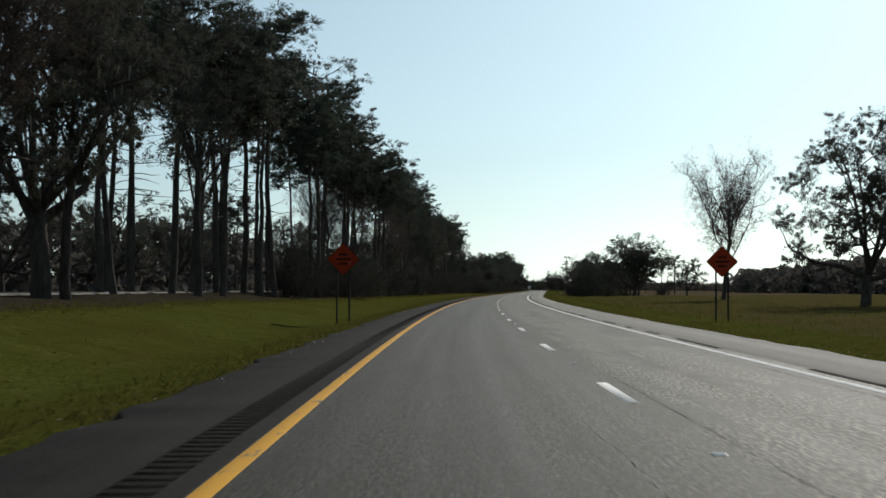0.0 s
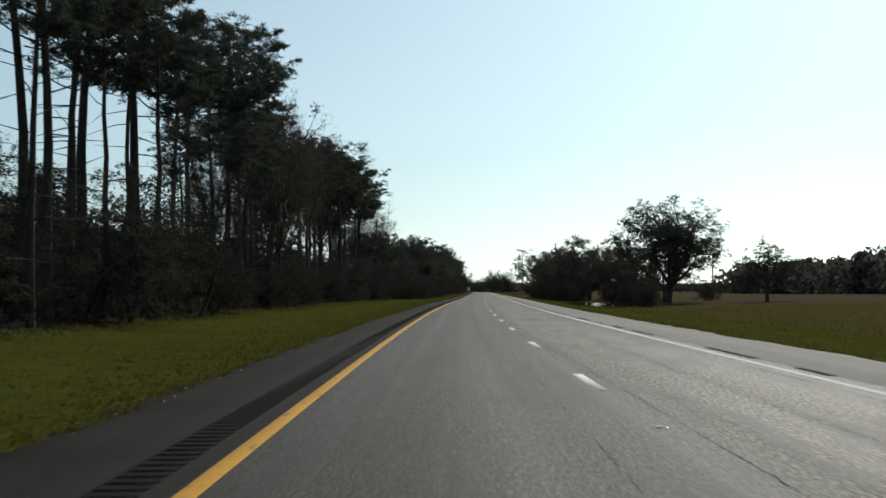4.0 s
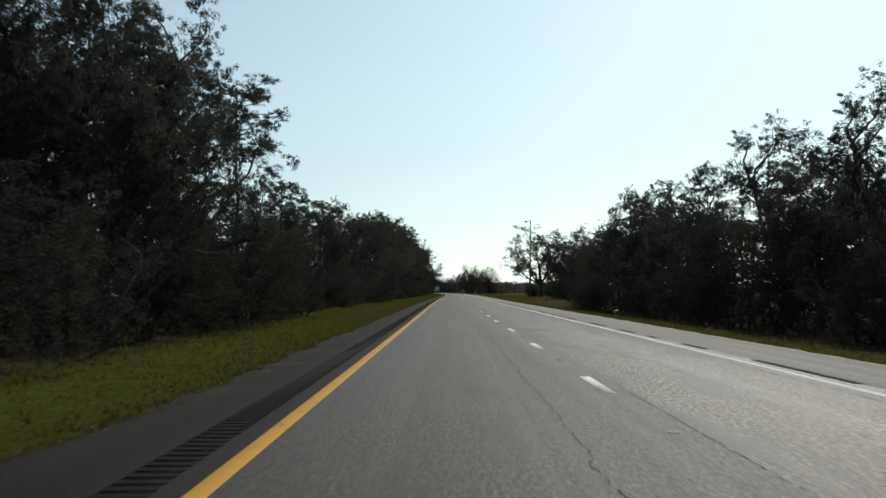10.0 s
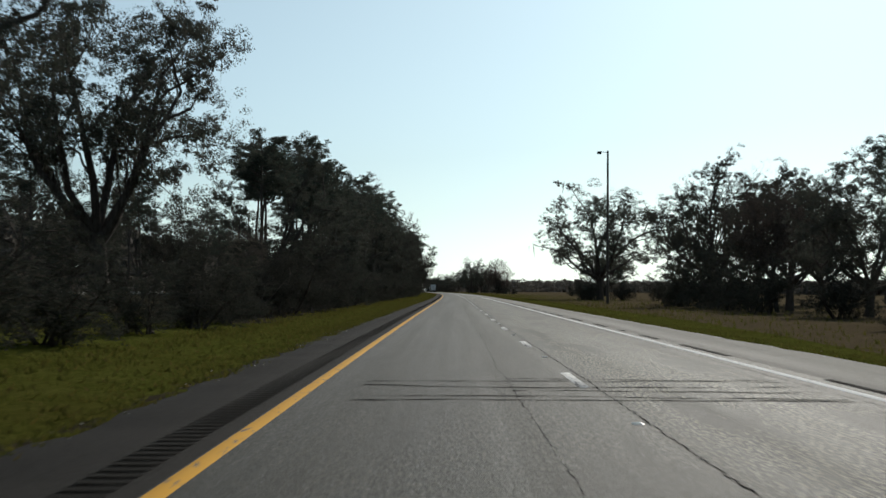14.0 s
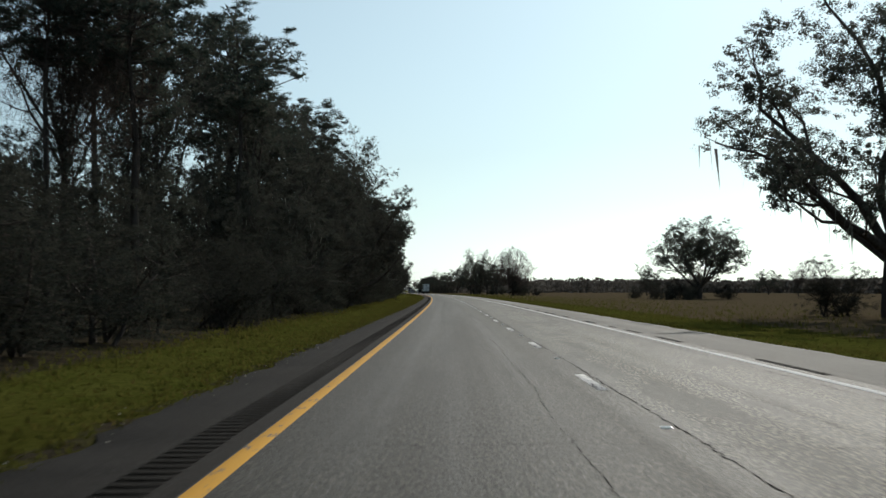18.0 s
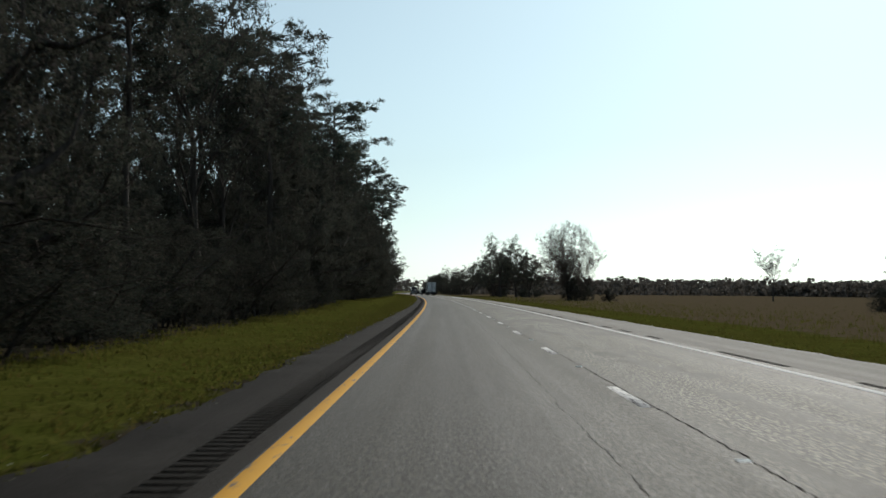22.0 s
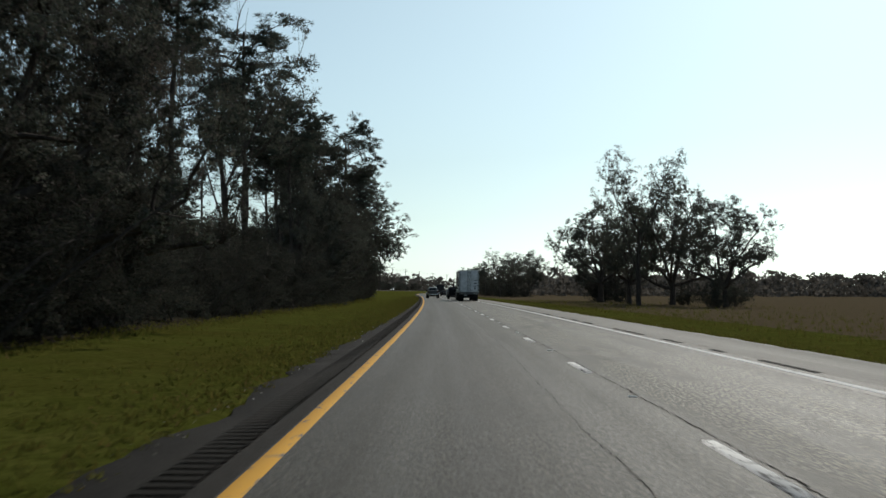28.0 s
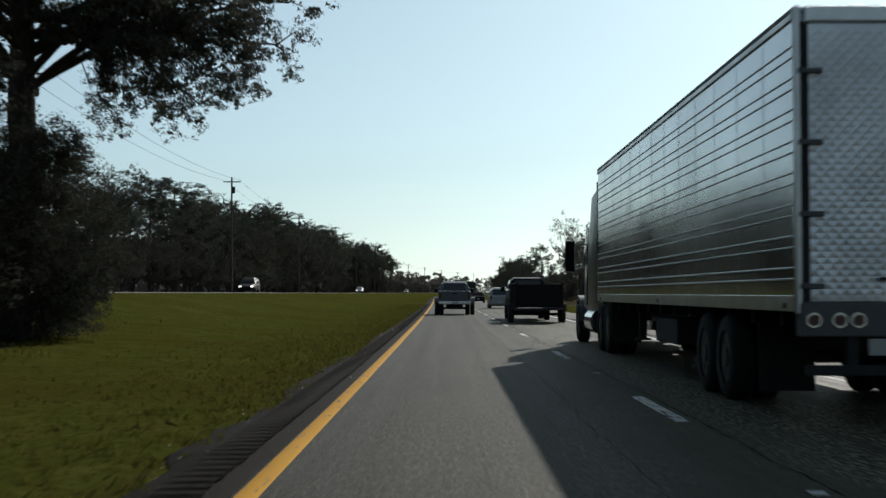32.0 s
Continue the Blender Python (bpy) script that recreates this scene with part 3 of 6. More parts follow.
            leaf = np.concatenate([leaf[0], more[0]]), np.concatenate([leaf[1], more[1] + len(leaf[0])])
        mat, moss = M_OAKLEAF, (5 if fine else 2 if mossy else 0)
    elif kind in ("hardwood", "bare"):
        n = 7
        ball = seed == hash_seed("bare", 3)
        h = 2.6 if ball else rng.uniform(3.6, 5.2)
        z = np.linspace(-0.2, h, n)
        path = np.stack([np.cumsum(rng.normal(0, 0.07, n)), np.cumsum(rng.normal(0, 0.07, n)), z], -1)
        path -= [path[0, 0], path[0, 1], 0]
        tube(wood, path, np.linspace(0.18, 0.1, n), 7)
        for k in range(22 if ball else 13 if kind == "bare" else 8):
            az = k * 2.4 + rng.normal(0, 0.4)
            i = rng.integers(3, n) if k > 3 else n - 1
            tilt = rng.uniform(0.1, 1.35) if ball else rng.uniform(0.35, 0.9)
            p1, r1, d1 = limb(rng, path[i], (math.cos(az) * math.sin(tilt), math.sin(az) * math.sin(tilt), math.cos(tilt)), (5.2 + 1.8 * math.cos(tilt) if ball else 9.9 - path[i, 2]) * rng.uniform(0.62, 0.98), 0.055, 0.012, 0.05, 0.13, 6)
            tube(wood, p1, r1, 4)
            hang += list(p1[2:5])
            for q in range(9 if kind == "bare" else 6):
                p2, r2, d2 = limb(rng, p1[1 + q % 6], sideways(rng, d1, rng.uniform(0.4, 0.9)), rng.uniform(0.7, 1.9), 0.026, 0.008, 0.09, 0.2, 4)
                tube(wood, p2, r2, 3)
                for w in range(7 if kind == "bare" else 4):
                    p3, r3, d3 = limb(rng, p2[1 + w % 4], sideways(rng, d2, rng.uniform(0.4, 0.9)), rng.uniform(0.35, 0.9), 0.011, 0.004, 0.08, 0.2, 2)
                    tube(wood, p3, r3, 3)
                    tips.append(p3[-1])
        if kind == "bare":
            for _ in range(900 if ball else 330):
                q = rng.normal(0, 1, 3)
                q *= rng.uniform(0.3, 1) ** 0.5 / np.linalg.norm(q)
                tips.append(np.array([0, 0, 5.4]) + q * [4.3, 4.3, 4.2] if ball else np.array([0, 0, 6.3]) + q * [3.1, 3.1, 3.3])
            leaf = foliage(rng, tips, 26, (0.45, 0.45, 0.45), 0.21 if ball else 0.19, 0.04 if ball else 0.035)
            mat, moss = M_DRYLEAF, 0
        else:
            leaf = foliage(rng, tips, 105, (0.48, 0.48, 0.38), 0.05, 0.5)
            mat, moss = M_OAKLEAF, (3 if mossy else 0)
    else:
        for k in range(9):
            az = rng.uniform(0, 6.28)
            t = rng.uniform(0.1, 0.8)
            p1, r1, d1 = limb(rng, (rng.normal(0, 1), rng.normal(0, 1), -0.2), (math.cos(az) * math.sin(t), math.sin(az) * math.sin(t), math.cos(t)), rng.uniform(5, 9), 0.14, 0.03, 0.0, 0.14, 5)
            tube(wood, p1, r1, 4)
            for q in range(5):
                p2, r2, d2 = limb(rng, p1[1 + q], sideways(rng, d1, rng.uniform(0.4, 1.2)), rng.uniform(1.5, 3.2), 0.05, 0.015, 0.0, 0.2, 3)
                tube(wood, p2, r2, 3)
                tips += [p2[-1], p2[1]]
        ring = [(rng.normal(0, 3.2), rng.normal(0, 3.2), rng.uniform(0.3, 3.0)) for _ in range(26)]
        if seed == hash_seed("bush", 3):
            for _ in range(230):
                a, f, z = rng.uniform(0, 6.28), rng.uniform(0.3, 1) ** 0.5, rng.uniform(0.2, 9.2)
                r = 4.6 * f * math.sin(math.pi * min(1, 0.24 + 0.72 * z / 9.6)) ** 0.6
                ring.append((r * math.cos(a), r * math.sin(a), z))
        leaf = foliage(rng, tips + ring, 360, (1.5, 1.5, 1.1), 0.082, 0.5)
        mid = leaf[0].reshape(-1, 3, 3).mean(1)
        keep = (np.hypot(mid[:, 0], mid[:, 1]) < 4.9 + 0.5 * np.sin(3 * np.arctan2(mid[:, 1], mid[:, 0]) + mid[:, 2])) & (mid[:, 2] > 0.05)
        v = leaf[0].reshape(-1, 3, 3)[keep].reshape(-1, 3)
        leaf = v, np.arange(len(v)).reshape(-1, 3)
        mat = M_BUSHLEAF
    if kind != "bush":
        up = 10.0 / np.percentile(leaf[0][:, 2], 99.7)
        out = {"pine": 2.3, "oak": 5.2, "hardwood": 3.3, "bare": 3.4}[kind] / np.percentile(np.hypot(leaf[0][:, 0], leaf[0][:, 1]), 97)
        for v in wood[0] + [leaf[0]]:
            v *= [out, out, up]
        hang = [p * np.array([out, out, up]) for p in hang]
        most = {"pine": 2.6, "oak": 5.6, "hardwood": 3.5, "bare": 3.8}[kind]
        tri = leaf[0].reshape(-1, 3, 3)
        tri = tri[np.hypot(tri[:, 0, 0], tri[:, 0, 1]) < most]
        leaf = tri.reshape(-1, 3), np.arange(3 * len(tri)).reshape(-1, 3)
    return (np.concatenate(wood[0]), np.concatenate(wood[1])), leaf, (strands(rng, hang, moss, 0.22, 0.75) if moss else None), mat


def overhanging_oak():
    """An oak 18.6 m high whose low limbs on one side hang out in airy sprays; scaled to a height of 10 m."""
    rng = np.random.default_rng(77)
    wood, tips, sprays = [[], []], [], []
    lv, wd = (5.2, 6.5, 8.0, 9.3, 11.0, 13.6, 16.0, 17.7, 18.6), (4.6, 6.2, 7.4, 8.4, 7.2, 5.2, 3.2, 1.6, 0.3)
    z = np.linspace(-0.3, 17.0, 10)
    trunk = np.stack([np.cumsum(rng.normal(0, 0.12, 10)), np.cumsum(rng.normal(0, 0.12, 10)), z], -1)
    tube(wood, trunk, np.linspace(0.48, 0.08, 10), 9)
    for k in range(64):
        zt = 9.2 + 9.1 * ((k + rng.random()) / 64) ** 1.1
        az = k * 2.4 + rng.normal(0, 0.3)
        r = np.interp(zt, lv, wd) * rng.uniform(0.82, 1.03)
        o = np.array([np.interp(max(4.0, zt - 0.35 * r - 0.6), z, trunk[:, j]) for j in range(3)])
        e = np.array([math.cos(az) * r, math.sin(az) * r, zt])
        f = np.linspace(0, 1, 8)[:, None]
        p1 = o + (e - o) * f + rng.normal(0, 0.1, (8, 3)) * f + np.array([0, 0, 0.5]) * np.sin(math.pi * f)
        tube(wood, p1, np.linspace(0.13, 0.02, 8), 5)
        for q in range(11):
            i = (2, 3, 4, 5, 6, 7, 7)[q % 7]
            c = p1[i] + rng.normal(0, 1, 3) * [0.8, 0.8, 0.6]
            tube(wood, [p1[i], (p1[i] + c) / 2 + rng.normal(0, 0.1, 3), c], [0.035, 0.02, 0.006], 3)
            tips.append(c)
    for k, (y, r, zt) in enumerate(((-1.6, 4.9, 6.3), (-0.7, 5.7, 6.8), (0.3, 6.2, 7.2), (1.2, 5.5, 7.6), (0.9, 4.3, 5.9), (-0.2, 5.3, 8.2))):
        f = np.linspace(0, 1, 12)
        p1 = np.stack([0.1 + r * f, y * f ** 1.2, 7.0 + 0.25 * k + (zt - 7.0 - 0.25 * k) * f + 0.7 * np.sin(math.pi * f)], -1) + rng.normal(0, 0.09, (12, 3))
        tube(wood, p1, np.linspace(0.15, 0.02, 12), 6)
        for q in range(30):
            i = 4 + q % 8
            o = p1[i]
            drop = rng.uniform(0.1, 1.0) ** 1.5 * (2.6 if i < 9 else 1.2)
            c = o + np.array([rng.normal(0.25, 0.5), rng.normal(0, 0.5), 0.35 - drop])
            mid = (o + c) / 2 + np.array([rng.normal(0, 0.12), rng.normal(0, 0.12), 0.25])
            tube(wood, [o, mid, c], [0.028, 0.016, 0.005], 3)
            for w in range(2):
                g = mid + (c - mid) * rng.uniform(0.3, 1.1) + rng.normal(0, 0.16, 3)
                tube(wood, [mid, g], [0.012, 0.004], 3)
                sprays.append(g)
            sprays.append(c)
    for _ in range(46):
        sprays.append((rng.uniform(-3.0, 0.2), rng.normal(0, 1.2), rng.uniform(5.2, 8.8)))
    a = foliage(rng, tips, 220, (0.75, 0.75, 0.5), 0.072, 0.5, 9, 0.34)
    b = foliage(rng, sprays, 110, (0.34, 0.34, 0.26), 0.046, 0.45, 6, 0.42)
    leaf = np.concatenate([a[0], b[0]]), np.concatenate([a[1], b[1] + len(a[0])])
    small = np.array([1 / 1.674, 1 / 1.674, 1 / 1.86])
    return (np.concatenate(wood[0]) * small, np.concatenate(wood[1])), (leaf[0] * small, leaf[1]), None, M_OAKLEAF


TREE_WORDS = {"pine": ("pine_tree", "pine tree"), "oak": ("oak_tree", "oak tree"), "hardwood": ("hardwood_tree", "tree"), "bare": ("bare_tree", "bare tree"), "bush": ("bush", "bush")}
made_trees = {}


def plant(kind, variant, s, u, h, wide=1.0, turn=None, label="", group="", z=None):
    """A tree of that height at road coordinates; alike trees share their meshes."""
    x, y = at(s, u)
    zz = float(ground_z(s, u)) if z is None else z
    k = h / 10.0
    rz = turn if turn is not None else (s * 37.7 + u * 91.3 + variant * 50) % 360
    m = pose(float(x), float(y), zz, 0, 0, rz) @ Matrix.Diagonal((k * wide, k * wide, k, 1))
    name, cat = TREE_WORDS[kind]
    key = (kind, variant)
    if key in made_trees:
        ob = copy_thing(made_trees[key], m @ Matrix.Diagonal([1 / c for c in made_trees[key].scale] + [1]))
    else:
        wood, leaf, moss, mat = overhanging_oak() if variant == 8 else tree_model(kind, hash_seed(kind, variant), variant >= 7, variant in (0, 7))
        ob = new(name)
        link_mesh("trunk" if kind != "bush" else "stem", wood[0], wood[1], M_BARK, ob, smooth=True)
        link_mesh("crown" if kind != "bush" else "foliage", leaf[0], leaf[1], mat, ob)
        if moss is not None:
            tagged(link_mesh("hanging_moss", moss[0], moss[1], M_MOSS, ob), "grey hanging moss", kind="stuff")
        ob.matrix_basis = m
        made_trees[key] = ob
    return tagged(ob, label, cat, group)


def hash_seed(kind, variant):
    return sum(ord(c) for c in kind) * 13 + variant * 101


L_PINE = "tall backlit pine with a bare trunk at the wood's edge"
L_OAK = "dark backlit evergreen oak with hanging moss"
L_HARD = "slender thin-leaved tree with an open crown"
L_BARE = "leafless winter tree with fine grey twigs"
L_BUSH = "dense dark undergrowth bush at the forest edge"
G_L = "trees of the wood between the carriageways"

KINDS = (("pine", 4, L_PINE), ("oak", 4, L_OAK), ("hardwood", 3, L_HARD), ("bare", 2, L_BARE))


def stand(s0, s1, u0, dep, h0, h1, gap, wts, thin=False):
    """A stretch of the wood left of the road: from, to, nearest edge, depth, heights, spacing, shares of pine, oak, hardwood and bare trees; thin: every other place is a gap."""
    k = 0
    r = np.random.default_rng(int(s0 * 10 + 400) * 31 + int(-u0 * 10) * 7 + int(h0 * 10))
    w = np.array(wts, float) / sum(wts)
    s = s0 + r.uniform(0, gap)
    while s < s1:
        kind, nv, lb = KINDS[r.choice(4, p=w)]
        u = u0 - dep * r.random()
        h = r.uniform(h0, h1) * (0.8 if kind == "oak" and h1 > 16 else 1.0)
        v, wd = int(r.integers(nv)), r.uniform(0.85, 1.15) * (1.1 if kind == "hardwood" else 1.0)
        k += 1
        if not thin or k % 2:
            plant(kind, v, s, u, h, wd, label=lb, group=G_L)
        s += gap * r.uniform(0.6, 1.4)


stand(-30, 90, -16.5, 7.0, 17, 21, 6.0, (7, 0.4, 4, 2))
stand(64, 100, -18.0, 10.0, 20, 23, 3.6, (1, 0, 0, 0))
stand(90, 225, -14.8, 8.0, 16.5, 20, 5.2, (1, 0, 0, 0))
stand(150, 225, -13.6, 3.0, 9, 13, 8.0, (3, 0, 1, 1))
stand(225, 308, -14.5, 8.0, 14.5, 18, 2.9, (9, 0.5, 2, 2.2))
stand(300, 334, -13.8, 6.5, 7.4, 8.9, 3.8, (6, 0, 1, 0))
stand(334, 350, -13.5, 5.5, 7.2, 9.4, 4.6, (0, 6, 0, 0))
stand(350, 372, -13.5, 5.5, 6.4, 8.4, 7.0, (0, 6, 0, 1))
stand(372, 416, -13.5, 5.5, 9.4, 12.2, 6.6, (0, 6, 0.5, 0))
stand(374, 425, -25.5, 4.0, 10, 12.5, 9.0, (4, 0, 2, 1))
stand(425, 520, -14.5, 9.0, 6.8, 9.6, 7.5, (2, 2, 3, 3))
stand(545, 582, -13.8, 8.5, 4.6, 6.4, 5.0, (1, 4, 2, 1))
stand(584, 612, -12.8, 5.0, 11.5, 13.2, 5.0, (6, 1, 1, 0))
stand(612, 642, -12.6, 5.0, 11.5, 14.0, 4.2, (5, 3, 2, 0))
stand(642, 668, -16.0, 8.0, 16.5, 20.0, 4.8, (8, 0, 1.5, 1))
stand(668, 697, -16.0, 6.0, 13.0, 16.0, 6.0, (8, 0, 3, 0.5))
stand(697, 722, -16.0, 5.5, 14, 16.2, 4.6, (8, 0.6, 3, 0))
stand(722, 790, -16.0, 5.5, 17, 20, 4.6, (8, 0.6, 3, 0))
stand(727, 800, -12.0, 2.0, 8.5, 12.0, 7.0, (0, 1, 0, 0))
stand(790, 928, -14.6, 5.5, 15.5, 20.0, 4.6, (7, 0.8, 4, 0))
stand(928, 962, -14.6, 6.5, 16.5, 20.5, 4.8, (8, 0, 1, 1))
stand(928, 962, -13.0, 1.6, 6.6, 8.2, 5.0, (0, 1, 0, 0))
stand(962, 1062, -14.6, 5.5, 15.5, 20.0, 5.2, (7, 0.6, 3, 0))
stand(1074.2, 1120.2, -14.6, 7.0, 16.5, 20.5, 4.0, (8, 0, 1, 1), True)
stand(1120.2, 1177.2, -14.6, 5.5, 15.5, 20.0, 6.5, (8, 1, 2, 0))
stand(800, 822, -13.0, 1.6, 9, 13, 6.2, (0, 1, 0, 0))
stand(873, 928, -13.0, 1.6, 9, 12, 6.0, (0, 1, 0, 0))
stand(962, 1060, -13.0, 1.6, 8, 12, 9.0, (0, 1, 0, 0))
stand(1120.2, 1172.2, -13.0, 1.6, 8, 11.5, 6.2, (0, 1, 0, 0))

prng = np.random.default_rng(51)
# young evergreens filling the middle storey behind the edge
s = 641.0
while s < 1095:
    plant("oak", 4 + int(prng.integers(3)), s, -17.5 - prng.uniform(0, 3), prng.uniform(8.5, 12.5) * (0.7 if s < 716 else 1), prng.uniform(0.7, 0.95), label="young evergreen oak filling the wood's middle storey", group=G_L)
    s += prng.uniform(7.0, 10.0)

prng = np.random.default_rng(52)
# undergrowth along the wood's front
s = 88.0
while s < 1186:
    open_ = 424 < s < 462
    low = 524 < s < 552 or 644 < s < 692 or 822 < s < 868 or 1064 < s < 1106
    sb = s + (12.2 if s > 1064 else 0)
    e = float(tree_edge(sb))
    if not (open_ and prng.random() < 0.6):
        plant("bush", int(prng.integers(3)), sb, e - prng.uniform(1.2, 2.4), (prng.uniform(3.8, 6.4) if s > 780 or s < 200 else prng.uniform(2.8, 5.0)) * (0.7 if open_ else 0.82 if low else 1.0), prng.uniform(1.05, 1.45), label=L_BUSH, group="undergrowth along the wood")
    s += prng.uniform(5.4, 7.4)

s = 120.0
while s < 1160:
    if not (335 < s < 590 or 690 < s < 712 or 1075 < s < 1145):
        sb = s + (12.2 if s > 1064 else 0)
        plant("bush", int(prng.integers(3)), sb, float(tree_edge(sb)) - prng.uniform(5.5, 7.5), prng.uniform(4.8, 6.4) * (0.7 if 636 < s < 712 else 1), prng.uniform(1.4, 1.8), label=L_BUSH, group="undergrowth along the wood")
    s += prng.uniform(11, 14)


def plant_each(rows, group=""):
    """Single trees: kind, variant, place along and across, height, breadth, label."""
    for kind, v, s, u, h, wd, lb in rows:
        plant(kind, v, s, u, h, wd, turn=0.0 if v == 8 else None, label=lb, group=group)


# single trees that stand out, left
plant_each([("oak", 0, 40, -19.5, 16, 1.0, L_OAK), ("pine", 2, 84, -17, 23, 1.0, L_PINE),
           ("pine", 1, 100, -16.0, 21.8, 0.88, L_PINE), ("pine", 3, 110, -16.8, 21.5, 0.85, L_PINE),
           ("pine", 0, 121, -16.4, 20.5, 0.8, L_PINE), ("bare", 0, 129, -19, 17.0, 0.9, L_BARE), ("hardwood", 2, 134, -17.2, 15.5, 1.0, L_HARD), ("pine", 0, 352, -27, 16.5, 1.2, L_PINE),
           ("pine", 2, 361, -28, 16.2, 1.2, L_PINE), ("pine", 1, 379, -29.8, 16.8, 1.2, L_PINE),
           ("oak", 5, 389, -15.5, 12.2, 0.9, L_OAK), ("oak", 6, 399, -15, 12.4, 0.85, L_OAK),
           ("bare", 0, 402, -24.6, 18.6, 1.25, L_BARE), ("bare", 1, 396, -25.5, 17.4, 1.2, L_BARE), ("pine", 3, 424, -14.3, 13.4, 0.92, L_PINE),
           ("pine", 2, 441, -14, 9.2, 1.1, L_PINE), ("pine", 1, 463, -13.4, 9.1, 1.35, L_PINE),
           ("oak", 11, 523, -16.2, 13.0, 0.98, "open dark-limbed oak with thin leaves"), ("hardwood", 0, 508, -16, 10.4, 1.35, L_HARD), ("hardwood", 1, 501.5, -15.8, 9.8, 1.35, L_HARD), ("oak", 11, 513, -21, 11.0, 1.0, "open dark-limbed oak with thin leaves")])
plant_each([("oak", 10, 547, -15.6, 12.8, 0.95, L_OAK), ("bare", 0, 700, -19, 18.5, 0.8, L_BARE),
           ("pine", 3, 745, -19.5, 23, 1.1, L_PINE), ("oak", 2, 752, -10.5, 12.5, 1.0, L_OAK),
           ("hardwood", 1, 764, -12.5, 17, 1.0, L_HARD), ("oak", 0, 768, -10.8, 11.5, 1.0, L_OAK),
           ("pine", 0, 790, -17.5, 23, 1.1, L_PINE), ("pine", 2, 875, -14, 18.5, 1.1, L_PINE), ("pine", 3, 914, -12.6, 20.0, 1.1, L_PINE),
           ("pine", 1, 955, -13.7, 20.6, 1.0, L_PINE), ("pine", 3, 990, -12.9, 21, 0.92, L_PINE),
           ("pine", 0, 1030, -11.6, 22.5, 1.1, L_PINE), ("oak", 4, 1164.2, -15, 13.5, 0.9, L_OAK),
           ("pine", 1, 1168.2, -13.5, 21.5, 1.0, L_PINE), ("oak", 5, 1178.2, -15.5, 14.5, 0.9, L_OAK),
           ("oak", 8, 1203.5, -13.2, 18.6, 0.9, "large oak at the wood's end with a limb over the grass"), ("oak", 6, 1193.2, -15.6, 12.5, 0.9, L_OAK), ("oak", 5, 1184, -16.5, 13.0, 0.95, L_OAK), ("oak", 4, 1195, -19, 14.0, 0.9, L_OAK), ("pine", 2, 1186, -19.5, 19.5, 1.0, L_PINE)])
plant_each([("bush", 3, 1197.2, -14.6, 6.5, 0.9, L_BUSH), ("bush", 3, 1203.2, -12.7, 5.4, 0.85, "dark rounded cedar-like shrub at the end of the wood")])

prng = np.random.default_rng(53)
# far side of the opposite carriageway
s = -20.0
while s < 1750:
    near = s > 1120
    kind, nv, lb = KINDS[prng.choice(3, p=[0.4, 0.45, 0.15])]
    plant(kind, int(prng.integers(nv)), s + (12.2 if near else 0), -39 - prng.uniform(0, 8), prng.uniform(11.5, 16.5) * (0.85 if kind == "oak" else 1) * (float(np.interp(s, (1300, 1340, 1400, 1500), (0.95, 1.05, 1.22, 1.4))) if near else 1), prng.uniform(0.95, 1.25) * (1.15 if near else 1), label="roadside tree beyond the opposite carriageway", group="trees beyond the opposite carriageway")
    s += prng.uniform(3.2, 5.0) if near else prng.uniform(13, 20)

s = 1640.0
while s < 1790:
    plant("pine", int(prng.integers(4)), s, -31 - prng.uniform(0, 9), prng.uniform(15, 20), 1.5, label="tall far pine beyond the opposite carriageway", group="trees beyond the opposite carriageway")
    s += prng.uniform(8, 15)
s = 1150.0
while s < 2050:
    plant("oak", 4 + int(prng.integers(3)), s, -36.5 - prng.uniform(0, 3), prng.uniform(5.0, 7.0), prng.uniform(1.1, 1.4), label="low dark oak beyond the opposite carriageway", group="trees beyond the opposite carriageway")
    s += prng.uniform(9, 13)

G_R = "trees beside the right shoulder"
prng = np.random.default_rng(54)
# trees right of the road
plant_each([("oak", 6, 90, 29.4, 15.6, 0.93, "leafy moss-hung tree at a field's edge"), ("bare", 1, 145, 27.3, 19.0, 0.95, "tall open winter tree with clumps in its crown"),
           ("oak", 4, 330, 44, 9.5, 1.1, L_OAK), ("oak", 9, 347, 31, 17.6, 1.15, "broad thin-leaved tree standing over ditch water"),
           ("oak", 4, 372, 34, 10.5, 1.1, L_OAK), ("oak", 5, 404, 27, 12.0, 1.1, L_OAK),
           ("oak", 5, 412, 33, 9.5, 1.2, L_OAK), ("oak", 11, 424, 24.5, 14.6, 1.38, "broad airy thin-leaved tree over roadside brush"),
           ("oak", 6, 430, 21, 10.5, 1.1, L_OAK), ("oak", 4, 436, 36, 10.5, 1.2, L_OAK),
           ("oak", 4, 442, 26, 11.0, 1.1, L_OAK), ("oak", 4, 448, 33, 12.0, 1.2, L_OAK),
           ("oak", 11, 452, 25, 15.8, 1.25, "broad airy thin-leaved tree over roadside brush"), ("oak", 2, 468, 21, 14.0, 0.9, L_OAK),
           ("oak", 0, 470, 22, 11.0, 1.15, L_OAK), ("oak", 1, 486, 19.5, 14.0, 0.9, L_OAK)], G_R)
